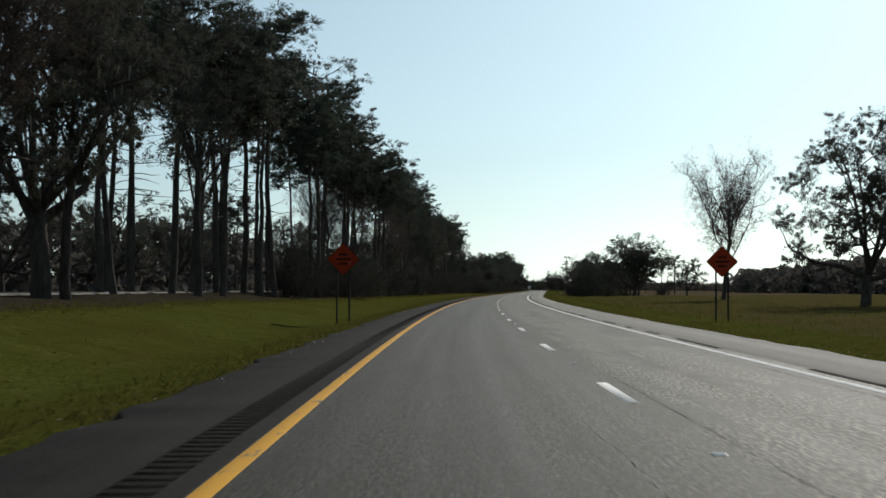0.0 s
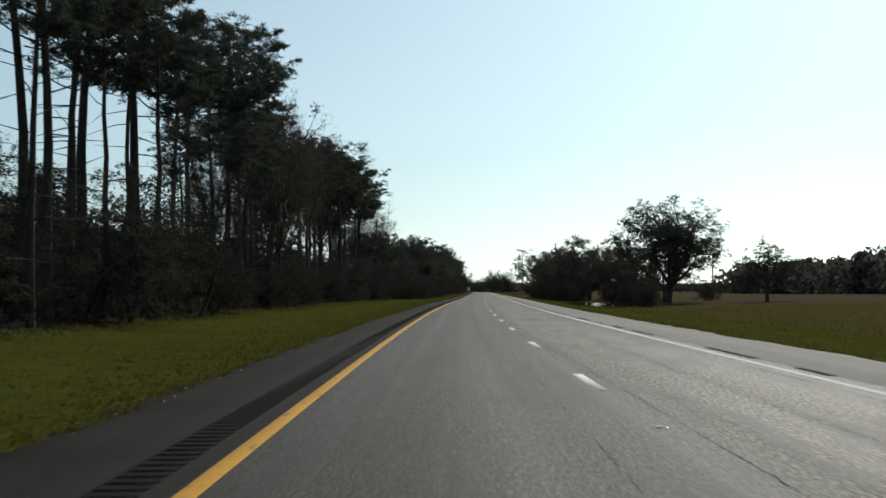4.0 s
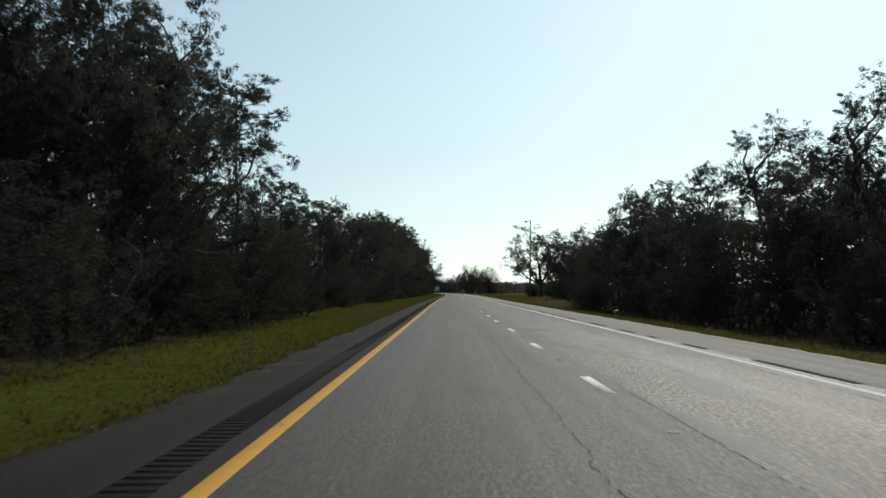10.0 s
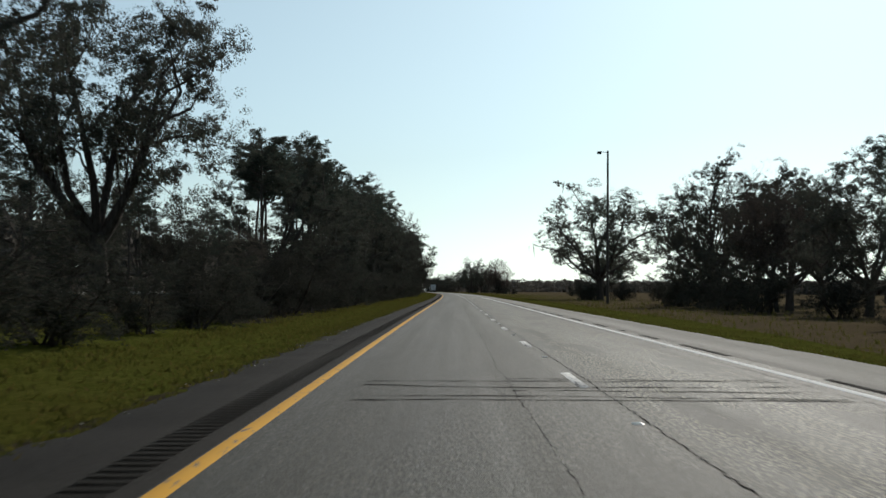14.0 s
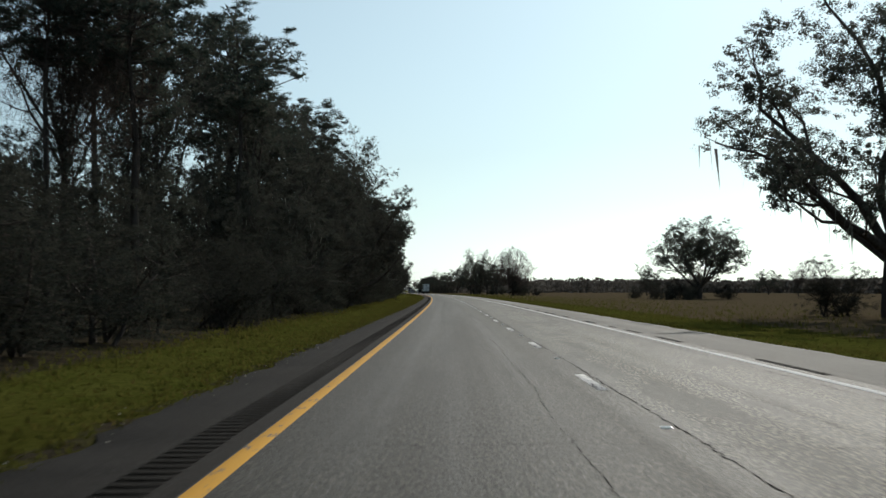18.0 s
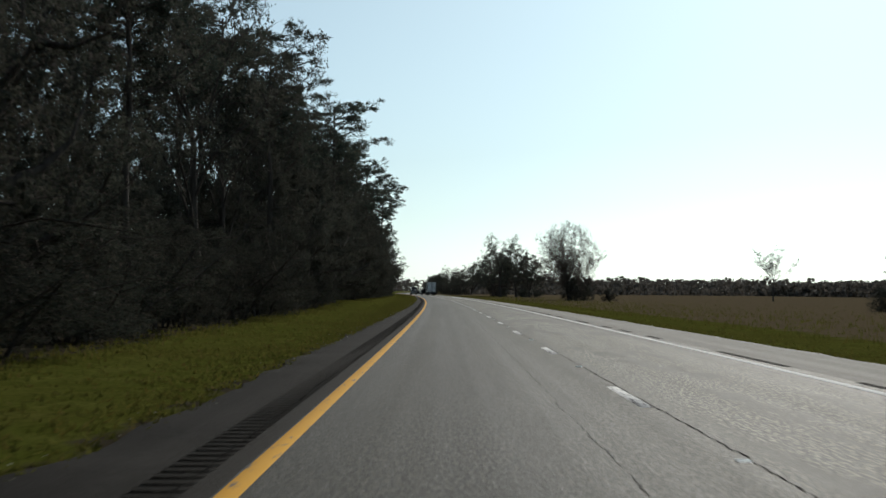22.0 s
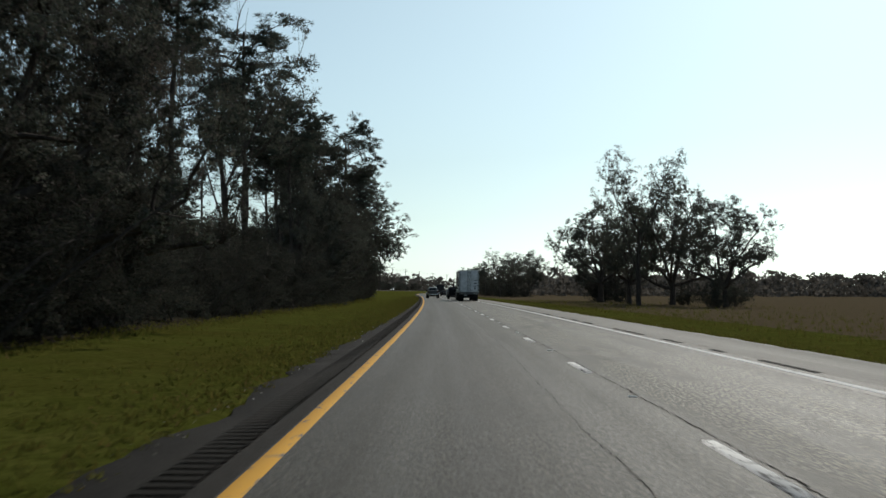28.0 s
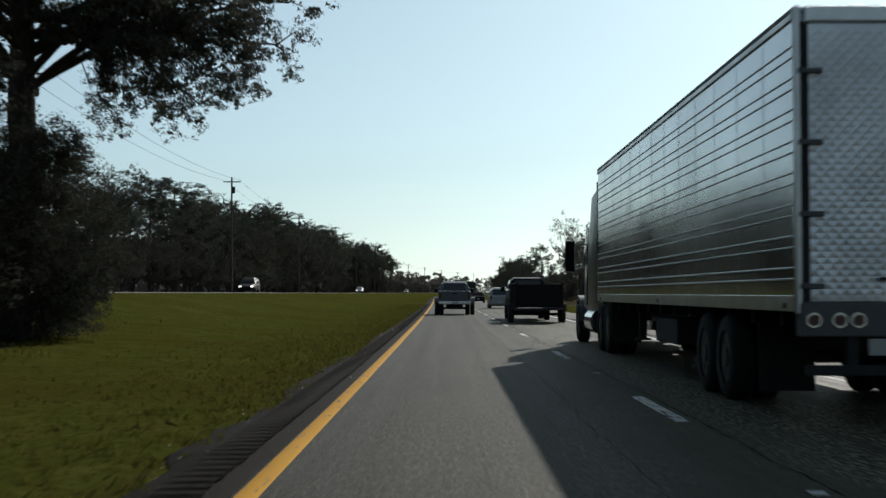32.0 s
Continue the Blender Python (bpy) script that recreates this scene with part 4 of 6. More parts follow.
plant_each([("oak", 1, 488, 25, 12.5, 1.1, L_OAK), ("oak", 0, 500, 20.5, 13.5, 0.9, L_OAK),
           ("oak", 2, 505, 24, 14.5, 1.0, L_OAK), ("hardwood", 2, 517, 18.5, 12.0, 1.2, L_HARD),
           ("oak", 0, 528, 25.5, 17.0, 0.85, L_OAK), ("bare", 0, 545, 20, 11.5, 1.1, L_BARE),
           ("oak", 4, 560, 27, 12.0, 1.1, L_OAK), ("oak", 6, 582, 26, 11.0, 1.0, L_OAK),
           ("bare", 1, 598, 24, 11.0, 1.2, L_BARE), ("oak", 4, 606, 27, 12.5, 1.0, L_OAK),
           ("hardwood", 2, 612, 38, 11.5, 1.2, L_HARD), ("oak", 4, 626, 25, 15.2, 1.0, "spreading dark oak over roadside brush"),
           ("oak", 5, 640, 36, 14.0, 1.0, L_OAK), ("oak", 6, 650, 29, 12.5, 1.1, L_OAK),
           ("pine", 1, 655, 66, 19, 1.0, L_PINE), ("oak", 6, 657, 45, 16.5, 1.0, L_OAK)], G_R)
plant_each([("pine", 2, 668, 70, 20, 1.0, L_PINE), ("pine", 0, 675, 59, 23.5, 1.0, L_PINE),
           ("pine", 3, 692, 76, 21, 1.0, L_PINE), ("pine", 2, 710, 90, 20, 1.0, L_PINE),
           ("oak", 7, 718, 24, 20.3, 1.2, "large old oak with hanging moss on open roadside ground"), ("oak", 9, 882, 47, 15.2, 1.17, "solitary round oak in a brown field"),
           ("bare", 0, 905, 52, 7.5, 1.0, L_BARE), ("oak", 5, 915, 44, 6.4, 0.85, "small dark round tree in the field"),
           ("bare", 0, 960, 90, 8.0, 1.2, L_BARE), ("bare", 3, 1033, 24.2, 14.6, 1.28, "round-crowned leafless tree at the edge of the field"),
           ("hardwood", 1, 1054, 70, 11.5, 1.3, L_HARD), ("oak", 6, 1085, 120, 9.0, 1.2, L_OAK),
           ("oak", 5, 1158.2, 30, 12.5, 1.0, L_OAK), ("hardwood", 0, 1170.2, 22.3, 19.0, 0.95, "tall narrow tree with wispy hanging moss"),
           ("oak", 6, 1178.2, 28, 15.5, 0.9, L_OAK), ("oak", 4, 1190.2, 24.5, 14.5, 0.8, L_OAK)], G_R)
plant_each([("hardwood", 1, 1197.2, 34, 13, 1.1, L_HARD), ("oak", 4, 1215.2, 24, 16.0, 1.0, L_OAK),
           ("oak", 4, 1237.2, 30, 13, 1.0, L_OAK), ("hardwood", 2, 1352.2, 17.5, 13.0, 1.3, L_HARD),
           ("hardwood", 0, 1368.2, 23, 12.5, 1.2, L_HARD), ("oak", 5, 1392.2, 24, 11.5, 1.2, L_OAK),
           ("oak", 6, 1484.2, 37, 16.5, 1.1, L_OAK)], G_R)

def brush(rows):
    """Bushes right of the road: place along and across, height."""
    for s, u, h in rows:
        plant("bush", int(prng.integers(3)), s, u, h, prng.uniform(0.9, 1.3), label="tangled grey-brown roadside brush", group="brush beside the right shoulder")


brush([(300, 21, 4.5), (308, 23, 5), (317, 21, 4.5), (326, 22.5, 5), (335, 21, 4.5), (343, 24, 5.5), (360, 40, 5), (376, 30, 4.5), (388, 25, 5), (398, 20, 5), (404, 17.5, 6), (412, 18.5, 6.5), (424, 17.5, 7), (436, 17, 7), (447, 17, 6.5), (458, 17.5, 7), (470, 17, 6), (482, 19, 5), (495, 18, 6), (508, 16.5, 5), (520, 16, 5), (532, 19, 5.5), (545, 18, 5), (556, 20, 5), (572, 21, 5), (588, 20, 4.5)])
brush([(602, 21, 5.5), (614, 22, 6), (628, 21, 6), (640, 24, 6), (652, 30, 6), (664, 36, 6), (700, 20, 4), (712, 27, 5), (722, 22, 4), (858, 40, 3.0), (866, 38, 3.6), (871, 43, 4.2), (872, 50, 4), (880, 42, 4.5), (884, 39, 3.5), (890, 48, 4.5), (912, 40, 3.2), (1020, 30, 3), (1028, 24.5, 5.0), (1036, 27.5, 5.0), (1155.2, 28, 4.5), (1167.2, 33, 4.5), (1182.2, 30, 4), (1212.2, 27, 4.5), (1227.2, 26, 5), (1252.2, 30, 6)])
brush([(1348.2, 20, 5), (1362.2, 25, 5), (1384.2, 22, 5), (1407.2, 21, 6), (1432.2, 20, 6), (1462.2, 22, 6)])
s = 1412.0
while s < 2012:
    kind, nv, lb = KINDS[prng.choice(3, p=[0.2, 0.6, 0.2])]
    plant(kind, int(prng.integers(nv)), s, 15 + prng.uniform(0, 14), prng.uniform(9, 13), 1.15, label=lb, group=G_R)
    s += prng.uniform(11, 18)

# darker trees filling the wood before the field's round-crowned tree
plant_each([("oak", 4, 957, -18.5, 13.0, 1.0, L_OAK), ("oak", 0, 968, -19, 14.5, 1.0, L_OAK), ("hardwood", 1, 979, -18, 17, 1.1, L_HARD), ("oak", 2, 990, -17.5, 14, 1.0, L_OAK)], G_L)

# the wood's stretch behind the round-crowned tree, filled in
stand(1062, 1073, -14.6, 5.5, 15.5, 20.0, 5.2, (7, 0.6, 3, 0))
for s in (1067.0, 1072.5, 1077.0):
    plant("bush", int(prng.integers(3)), s, float(tree_edge(s)) - 1.8, prng.uniform(3.6, 5.2), 1.1, label=L_BUSH, group="undergrowth along the wood")

# far woods on the horizon: foliage masses nobody could count
frng = np.random.default_rng(9)
cs = []
for s0, s1, u0, u1, h0, h1, n in ((-100, 300, 105, 150, 7, 10, 420), (300, 720, 110, 150, 9, 13, 480), (720, 1500, 200, 250, 5.5, 7, 1300), (1500, 2300, 40, 260, 8, 11, 620), (-100, 1500, -85, -60, 9, 14, 620), (1500, 2300, -140, -36, 9, 15, 420),
                                  (2300, 2500, -200, 220, 10, 16, 260), (-300, -160, -200, 200, 10, 16, 200)):
    ss, uu, hh = frng.uniform(s0, s1, n), frng.uniform(u0, u1, n), frng.uniform(h0, h1, n)
    X, Y = at(ss, uu)
    Z = ground_z(ss, uu)
    for x, y, z, h in zip(X, Y, Z, hh):
        for f in (0.04, 0.2, 0.38, 0.56, 0.76, 0.93):
            cs.append((x + frng.normal(0, 1.6), y + frng.normal(0, 1.6), z + h * f))
v, f = foliage(frng, cs, 16, (3.0, 3.0, 1.2), 1.25, 0.6, 4, 0.75)
v[:, 2] = np.maximum(v[:, 2], -0.4)
tagged(link_mesh("far_woods", v, f, M_FARWOOD), "far band of dull grey-brown woods along the horizon, greyed for haze", "woods", kind="stuff")

# ---- parts ----
def part(name, bm, mat, parent, label=""):
    """Links a bmesh as one mesh object under a thing or part."""
    me = bpy.data.meshes.new(name)
    bm.normal_update()
    bm.to_mesh(me)
    bm.free()
    me.materials.append(mat)
    ob = new(name, me)
    ob.parent = parent
    return tagged(ob, label) if label else ob


def again(ob, x=0.0, y=0.0, z=0.0, mirror=False):
    """The same part once more, shifted; parts under it come along."""
    m = Matrix.Translation((x, y, z)) @ (Matrix.Diagonal((-1, 1, 1, 1)) if mirror else Matrix.Identity(4))
    c = copy_thing(ob, m @ ob.matrix_basis)
    c.matrix_basis = m @ ob.matrix_basis
    return c


def box(bm, x0, x1, y0, y1, z0, z1, bevel=0.0, seg=2):
    r = bmesh.ops.create_cube(bm, size=1, matrix=Matrix.Translation(((x0 + x1) / 2, (y0 + y1) / 2, (z0 + z1) / 2)) @ Matrix.Diagonal((x1 - x0, y1 - y0, z1 - z0, 1)))
    if bevel:
        es = list({e for v in r["verts"] for e in v.link_edges})
        bmesh.ops.bevel(bm, geom=es, offset=bevel, segments=seg, affect='EDGES', profile=0.6)
    return bm


def boxed(*a, **k):
    return box(bmesh.new(), *a, **k)


def rod(bm, p, q, r, seg=10, r2=None):
    p, q = Vector(p), Vector(q)
    d = q - p
    m = Matrix.Translation((p + q) / 2) @ d.to_track_quat('Z', 'Y').to_matrix().to_4x4()
    bmesh.ops.create_cone(bm, cap_ends=True, segments=seg, radius1=r, radius2=r if r2 is None else r2, depth=d.length, matrix=m)
    return bm


def loft(sections, caps=True):
    """A skin over rings of equal count."""
    bm = bmesh.new()
    rings = [[bm.verts.new(p) for p in ring] for ring in sections]
    n = len(rings[0])
    for a, b in zip(rings, rings[1:]):
        for i in range(n):
            bm.faces.new((a[i], a[(i + 1) % n], b[(i + 1) % n], b[i]))
    if caps:
        bm.faces.new(rings[0][::-1])
        bm.faces.new(rings[-1])
    bmesh.ops.recalc_face_normals(bm, faces=bm.faces[:])
    for f in bm.faces:
        f.smooth = True
    for e in bm.edges:
        if len(e.link_faces) == 2 and e.calc_face_angle(0) > 0.6:
            e.smooth = False
    return bm


def hull_ring(y, w, z0, z1, wt=None, r=0.12):
    """A rounded body section at y: half-width w below, wt above."""
    wt = w if wt is None else wt
    return [(-w + r * 0.6, y, z0), (-w, y, z0 + r), (-w * 0.99, y, (z0 + z1) / 2), (-wt, y, z1 - r), (-wt + r, y, z1), (wt - r, y, z1), (wt, y, z1 - r), (w * 0.99, y, (z0 + z1) / 2), (w, y, z0 + r), (w - r * 0.6, y, z0)]


def slab(corners, thick):
    """A thin pane over four corners, thickened along its normal."""
    c = [Vector(p) for p in corners]
    n = (c[1] - c[0]).cross(c[3] - c[0]).normalized() * thick
    bm = bmesh.new()
    lo, hi = [bm.verts.new(p - n * 0.5) for p in c], [bm.verts.new(p + n * 0.5) for p in c]
    bm.faces.new(lo[::-1])
    bm.faces.new(hi)
    for i in range(4):
        bm.faces.new((lo[i], lo[(i + 1) % 4], hi[(i + 1) % 4], hi[i]))
    bmesh.ops.recalc_face_normals(bm, faces=bm.faces[:])
    return bm


def paint(name, col, rough=0.35, metal=0.25):
    m, nt, b = material(name, rough, metal, 0.5)
    v = where(nt)
    f = noise_tex(nt, v, 2.5, 5)
    nt.links.new(mix(nt, math_node(nt, 'MULTIPLY', f, 0.35), col, [c * 0.6 + 0.02 for c in col]), b.inputs["Base Color"])
    nt.links.new(math_node(nt, 'ADD', math_node(nt, 'MULTIPLY', noise_tex(nt, v, 7, 4), 0.25), rough - 0.1), b.inputs["Roughness"])
    b.inputs["Coat Weight"].default_value = 0.15
    return m


M_STEEL = plain("stainless_panel", (0.42, 0.44, 0.465), 0.16, 0.92, 0.1, 0.8)
_nt, _b = M_STEEL.node_tree, M_STEEL.node_tree.nodes["Principled BSDF"]
bump(_nt, _b, noise_tex(_nt, scaled(_nt, where(_nt), (1, 0.8, 1.4)), 1.3, 3), 0.12, 0.03)
M_DOOR = plain("quilted_stainless", (0.5, 0.51, 0.53), 0.36, 0.85, 0.22, 1.6)
M_RAIL = plain("aluminium_rail", (0.5, 0.505, 0.51), 0.35, 0.9, 0.15, 3)
M_FRAME = plain("chassis_black", (0.02, 0.02, 0.022), 0.8, 0.1, 0.3, 3)
M_SEAL = plain("door_seal", (0.02, 0.02, 0.02), 0.8)
M_RUBBER = plain("tyre_rubber", (0.011, 0.011, 0.011), 0.9, 0, 0.25, 8, grain=0.3)
M_WHEEL = plain("wheel_metal", (0.07, 0.07, 0.073), 0.55, 0.6)
M_CHROME = plain("chrome", (0.62, 0.62, 0.63), 0.18, 1.0, 0.05)
M_GLASS = plain("tinted_glass", (0.012, 0.014, 0.016), 0.06, 0, 0.1)
M_RED = plain("tail_lamp_red", (0.06, 0.005, 0.005), 0.3)
M_LENS = plain("clear_lens", (0.6, 0.6, 0.58), 0.15)
M_PLATE = plain("number_plate", (0.35, 0.36, 0.35), 0.5)
M_DECAL = plain("decal_grey", (0.07, 0.075, 0.08), 0.6)
M_SILVER, M_BLACK, M_CREAM = paint("paint_silver", (0.075, 0.08, 0.087)), plain("paint_black", (0.007, 0.007, 0.008), 0.5, 0.0, 0.2, 3, 0.12), paint("paint_white_car", (0.24, 0.245, 0.25), 0.35, 0.0)
M_CAB = paint("paint_cab", (0.1, 0.105, 0.115), 0.35, 0.1)
M_GLOW, _nt, _b = material("headlamp_lit", 0.2)
_b.inputs["Base Color"].default_value = (0.8, 0.8, 0.75, 1)
_b.inputs["Emission Color"].default_value = (1.0, 0.95, 0.85, 1)
_b.inputs["Emission Strength"].default_value = 2.0


def wheel(parent, x, y, r, w, dual=False):
    """A wheel with its tyre and rim; x is the outer face's side."""
    sgn = 1 if x > 0 else -1
    bm = bmesh.new()
    prof = [(-w / 2, r * 0.62), (-w / 2, r * 0.9), (-w * 0.38, r * 0.985), (-w * 0.1, r), (w * 0.1, r), (w * 0.38, r * 0.985), (w / 2, r * 0.9), (w / 2, r * 0.62)]
    rings = []
    for k in range(24):
        a = k * math.tau / 24
        rings.append([bm.verts.new((px, pr * math.cos(a), pr * math.sin(a))) for px, pr in prof])
    for k in range(24):
        p, q = rings[k], rings[(k + 1) % 24]
        for i in range(len(prof) - 1):
            bm.faces.new((p[i], p[i + 1], q[i + 1], q[i])).smooth = True
    bmesh.ops.recalc_face_normals(bm, faces=bm.faces[:])
    wh = part("wheel", bm, M_RUBBER, parent)
    wh.location = (x - sgn * w / 2, y, r)
    bm = bmesh.new()
    rod(bm, (-w * 0.42, 0, 0), (w * 0.42, 0, 0), r * 0.63, 20)
    rod(bm, (sgn * w * 0.42, 0, 0), (sgn * w * 0.5, 0, 0), r * 0.24, 12)
    for k in range(6):
        a = k * math.tau / 6
        rod(bm, (sgn * w * 0.42, r * 0.42 * math.cos(a), r * 0.42 * math.sin(a)), (sgn * w * 0.45, r * 0.42 * math.cos(a), r * 0.42 * math.sin(a)), r * 0.08, 8)
    part("rim", bm, M_WHEEL, wh, "dull metal rim")
    if dual:
        again(wh, -sgn * (w + 0.05))
    return wh


def put(ob, s, u, z=0.0, flip=False):
    x, y = at(s, u)
    ob.matrix_basis = pose(float(x), float(y), z, 0, 0, math.degrees(heading(s)) + (180 if flip else 0))
    return ob


# ---- articulated lorry ----
def quilted(x0, x1, z0, z1, y, cell=0.12, depth=0.0055):
    """A door skin pressed into diamond quilting, facing backwards."""
    nx, nz = int((x1 - x0) / cell * 2), int((z1 - z0) / cell * 2)
    xs, zs = np.linspace(x0, x1, nx + 1), np.linspace(z0, z1, nz + 1)
    bm = bmesh.new()
    vs = [[bm.verts.new((x, y - (depth if (i + j) % 2 == 0 and 0 < i < nx and 0 < j < nz else 0.0), z)) for j, z in enumerate(zs)] for i, x in enumerate(xs)]
    for i in range(nx):
        for j in range(nz):
            a, b, c, d = vs[i][j], vs[i + 1][j], vs[i + 1][j + 1], vs[i][j + 1]
            if (i + j) % 2:
                bm.faces.new((a, b, d)), bm.faces.new((b, c, d))
            else:
                bm.faces.new((a, b, c)), bm.faces.new((a, c, d))
    return bm


def semi_trailer():
    t = new("semi_trailer")
    L, W, Z0, Z1 = 16.15, 1.29, 1.12, 4.11
    part("body", boxed(-W, W, 0.06, L, Z0 + 0.1, Z1 - 0.03, 0.02), M_STEEL, t, "dull stainless-steel box")
    part("roof", boxed(-W - 0.005, W + 0.005, 0.02, L + 0.01, Z1 - 0.06, Z1, 0.025), M_RAIL, t)
    for sx in (-1, 1):
        x = sx * W
        for z0, z1, nm in ((Z1 - 0.13, Z1 - 0.065, "top_rail"), (Z0, Z0 + 0.16, "bottom_rail")):
            part(nm, boxed(min(x, x + sx * 0.022), max(x, x + sx * 0.022), 0.05, L, z0, z1, 0.008), M_RAIL, t)
        part("roof_edge", boxed(min(x, x + sx * 0.016), max(x, x + sx * 0.016), 0.07, L, Z1 - 0.058, Z1 - 0.012, 0.005), M_DECAL, t, "dark roof edging")
        rib = None
        for k in range(9):
            for dz in (0.0, 0.11):
                z = Z0 + 0.32 + k * 0.311 + dz
                if z > Z1 - 0.22:
                    continue
                if rib is None:
                    rib = part("side_rib", loft([[(x + sx * d, y, z + h) for d, h in ((0, -0.011), (0.008, -0.009), (0.014, -0.003), (0.014, 0.003), (0.008, 0.008), (0, 0.011))] for y in (0.1, L - 0.03)]), M_RAIL, t)
                    zr = z
                else:
                    again(rib, 0, 0, z - zr)
        seam = None
        for k in range(1, 13):
            if seam is None:
                seam = part("panel_seam", boxed(min(x, x + sx * 0.0025), max(x, x + sx * 0.0025), 1.24, 1.246, Z0 + 0.17, Z1 - 0.17), M_DECAL, t)
            else:
                again(seam, 0, (k - 1) * 1.24)
        part("corner_post", boxed(min(x - sx * 0.045, x + sx * 0.012), max(x - sx * 0.045, x + sx * 0.012), -0.02, 0.07, Z0 - 0.02, Z1, 0.012), M_RAIL, t)
        part("hinge_channel", boxed(min(x - sx * 0.1, x - sx * 0.047), max(x - sx * 0.1, x - sx * 0.047), 0.0, 0.07, Z0 + 0.08, Z1 - 0.16), M_SEAL, t)
        lamp = None
        for y in (0.4, 8.0, 15.6):
            if lamp is None:
                lamp = part("side_marker", boxed(min(x, x + sx * 0.035), max(x, x + sx * 0.035), y - 0.06, y + 0.06, Z0 + 0.03, Z0 + 0.09, 0.01), M_RED, t)
            else:
                again(lamp, 0, y - 0.4)
    part("rear_header", boxed(-W + 0.09, W - 0.09, -0.03, 0.09, Z1 - 0.16, Z1 - 0.005, 0.012), M_RAIL, t)
    part("rear_sill", boxed(-W + 0.02, W - 0.02, -0.04, 0.14, Z0 - 0.24, Z0 + 0.09, 0.015), M_DECAL, t, "dark steel sill below the doors")
    for sx in (-1, 1):
        a, b = sorted((sx * 0.02, sx * (W - 0.11)))
        d = part("door", quilted(a, b, Z0 + 0.1, Z1 - 0.17, 0.02), M_DOOR, t, "quilted stainless door")
        for xx in (sx * 0.1, sx * 0.24):
            bm = bmesh.new()
            rod(bm, (xx, -0.03, Z0 + 0.06), (xx, -0.03, Z1 - 0.12), 0.018, 8)
            part("lock_rod", bm, M_SEAL, d)
            for z in (Z0 + 0.12, Z0 + 1.0, Z1 - 0.75, Z1 - 0.2):
                part("rod_bracket", boxed(xx - 0.045, xx + 0.045, -0.05, 0.02, z - 0.04, z + 0.04, 0.008), M_SEAL, d)
        part("latch_handle", boxed(min(sx * 0.1, sx * 0.52), max(sx * 0.1, sx * 0.52), -0.07, -0.045, Z0 + 0.3, Z0 + 0.335, 0.008), M_SEAL, d)
        for z in (Z0 + 0.25, Z0 + 0.95, Z0 + 1.65, Z0 + 2.35):
            part("hinge", boxed(min(sx * (W - 0.26), sx * (W - 0.02)), max(sx * (W - 0.26), sx * (W - 0.02)), -0.04, 0.0, z - 0.026, z + 0.026, 0.008), M_DECAL, d)
        part("door_seal", boxed(min(sx * (W - 0.125), sx * (W - 0.1)), max(sx * (W - 0.125), sx * (W - 0.1)), -0.012, 0.03, Z0 + 0.1, Z1 - 0.17), M_SEAL, d)
        for x in (0.72, 0.9, 1.15):
            bm = bmesh.new()
            rod(bm, (sx * x, -0.06, Z0 - 0.08), (sx * x, -0.03, Z0 - 0.08), 0.075, 20)
            ring = part("lamp_ring", bm, M_CHROME, t)
            bm = bmesh.new()
            rod(bm, (sx * x, -0.072, Z0 - 0.08), (sx * x, -0.05, Z0 - 0.08), 0.055, 20)
            part("lens", bm, M_RED, ring, "dark red lens")
        part("mud_flap", boxed(min(sx * 0.62, sx * 1.24), max(sx * 0.62, sx * 1.24), 1.75, 1.77, 0.22, 0.98), M_RUBBER, t)
    for z, h in ((2.72, 0.09), (2.36, 0.17), (1.98, 0.1), (1.7, 0.28)):
        part("placard", boxed(0.66 if h < 0.2 else 0.68, 0.98 if h < 0.2 else 0.86, -0.006, 0.006, z - h / 2, z + h / 2), M_DECAL, t, "unreadable grey placard")
    part("number_plate", boxed(-0.62, -0.3, -0.05, -0.035, Z0 - 0.42, Z0 - 0.26), M_PLATE, t)
    bm = bmesh.new()
    box(bm, -1.2, 1.2, 0.0, 0.1, 0.5, 0.6, 0.01)
    for x in (-0.75, 0.75):
        box(bm, x - 0.05, x + 0.05, 0.02, 0.12, 0.55, Z0 - 0.1, 0.01)
    part("underride_guard", bm, M_FRAME, t, "black rear impact bar")
    bm = bmesh.new()
    for x in (-0.55, 0.55):
        box(bm, x - 0.06, x + 0.06, 0.2, L - 0.3, 0.86, Z0, 0.01)
    for k in range(12):
        box(bm, -1.2, 1.2, 0.9 + k * 1.25, 1.0 + k * 1.25, 0.96, Z0, 0.008)
    part("chassis", bm, M_FRAME, t)
    for y in (3.3, 4.55):
        bm = bmesh.new()
        rod(bm, (-1.0, y, 0.52), (1.0, y, 0.52), 0.075, 12)
        part("axle", bm, M_FRAME, t)
        for x in (-1.28, 1.28):
            wheel(t, x, y, 0.52, 0.28, True)
    part("bogie_frame", boxed(-0.62, 0.62, 2.5, 5.4, 0.62, 0.9, 0.02), M_FRAME, t)
    for sx in (-1, 1):
        bm = bmesh.new()
        box(bm, sx * 0.85 - 0.07, sx * 0.85 + 0.07, 12.5, 12.64, 0.42, Z0, 0.01)
        box(bm, sx * 0.85 - 0.14, sx * 0.85 + 0.14, 12.42, 12.72, 0.38, 0.42, 0.01)
        part("landing_leg", bm, M_FRAME, t)
    part("pallet_box", boxed(-1.15, -0.3, 7.2, 9.2, 0.5, 0.9, 0.03), M_FRAME, t)
    part("refrigeration_unit", boxed(-0.95, 0.95, L, L + 0.55, 2.1, 3.85, 0.08), M_CAB, t, "grey cooling unit on the front wall")
    return tagged(t, "long grey stainless-steel refrigerated trailer with quilted rear doors", "trailer")


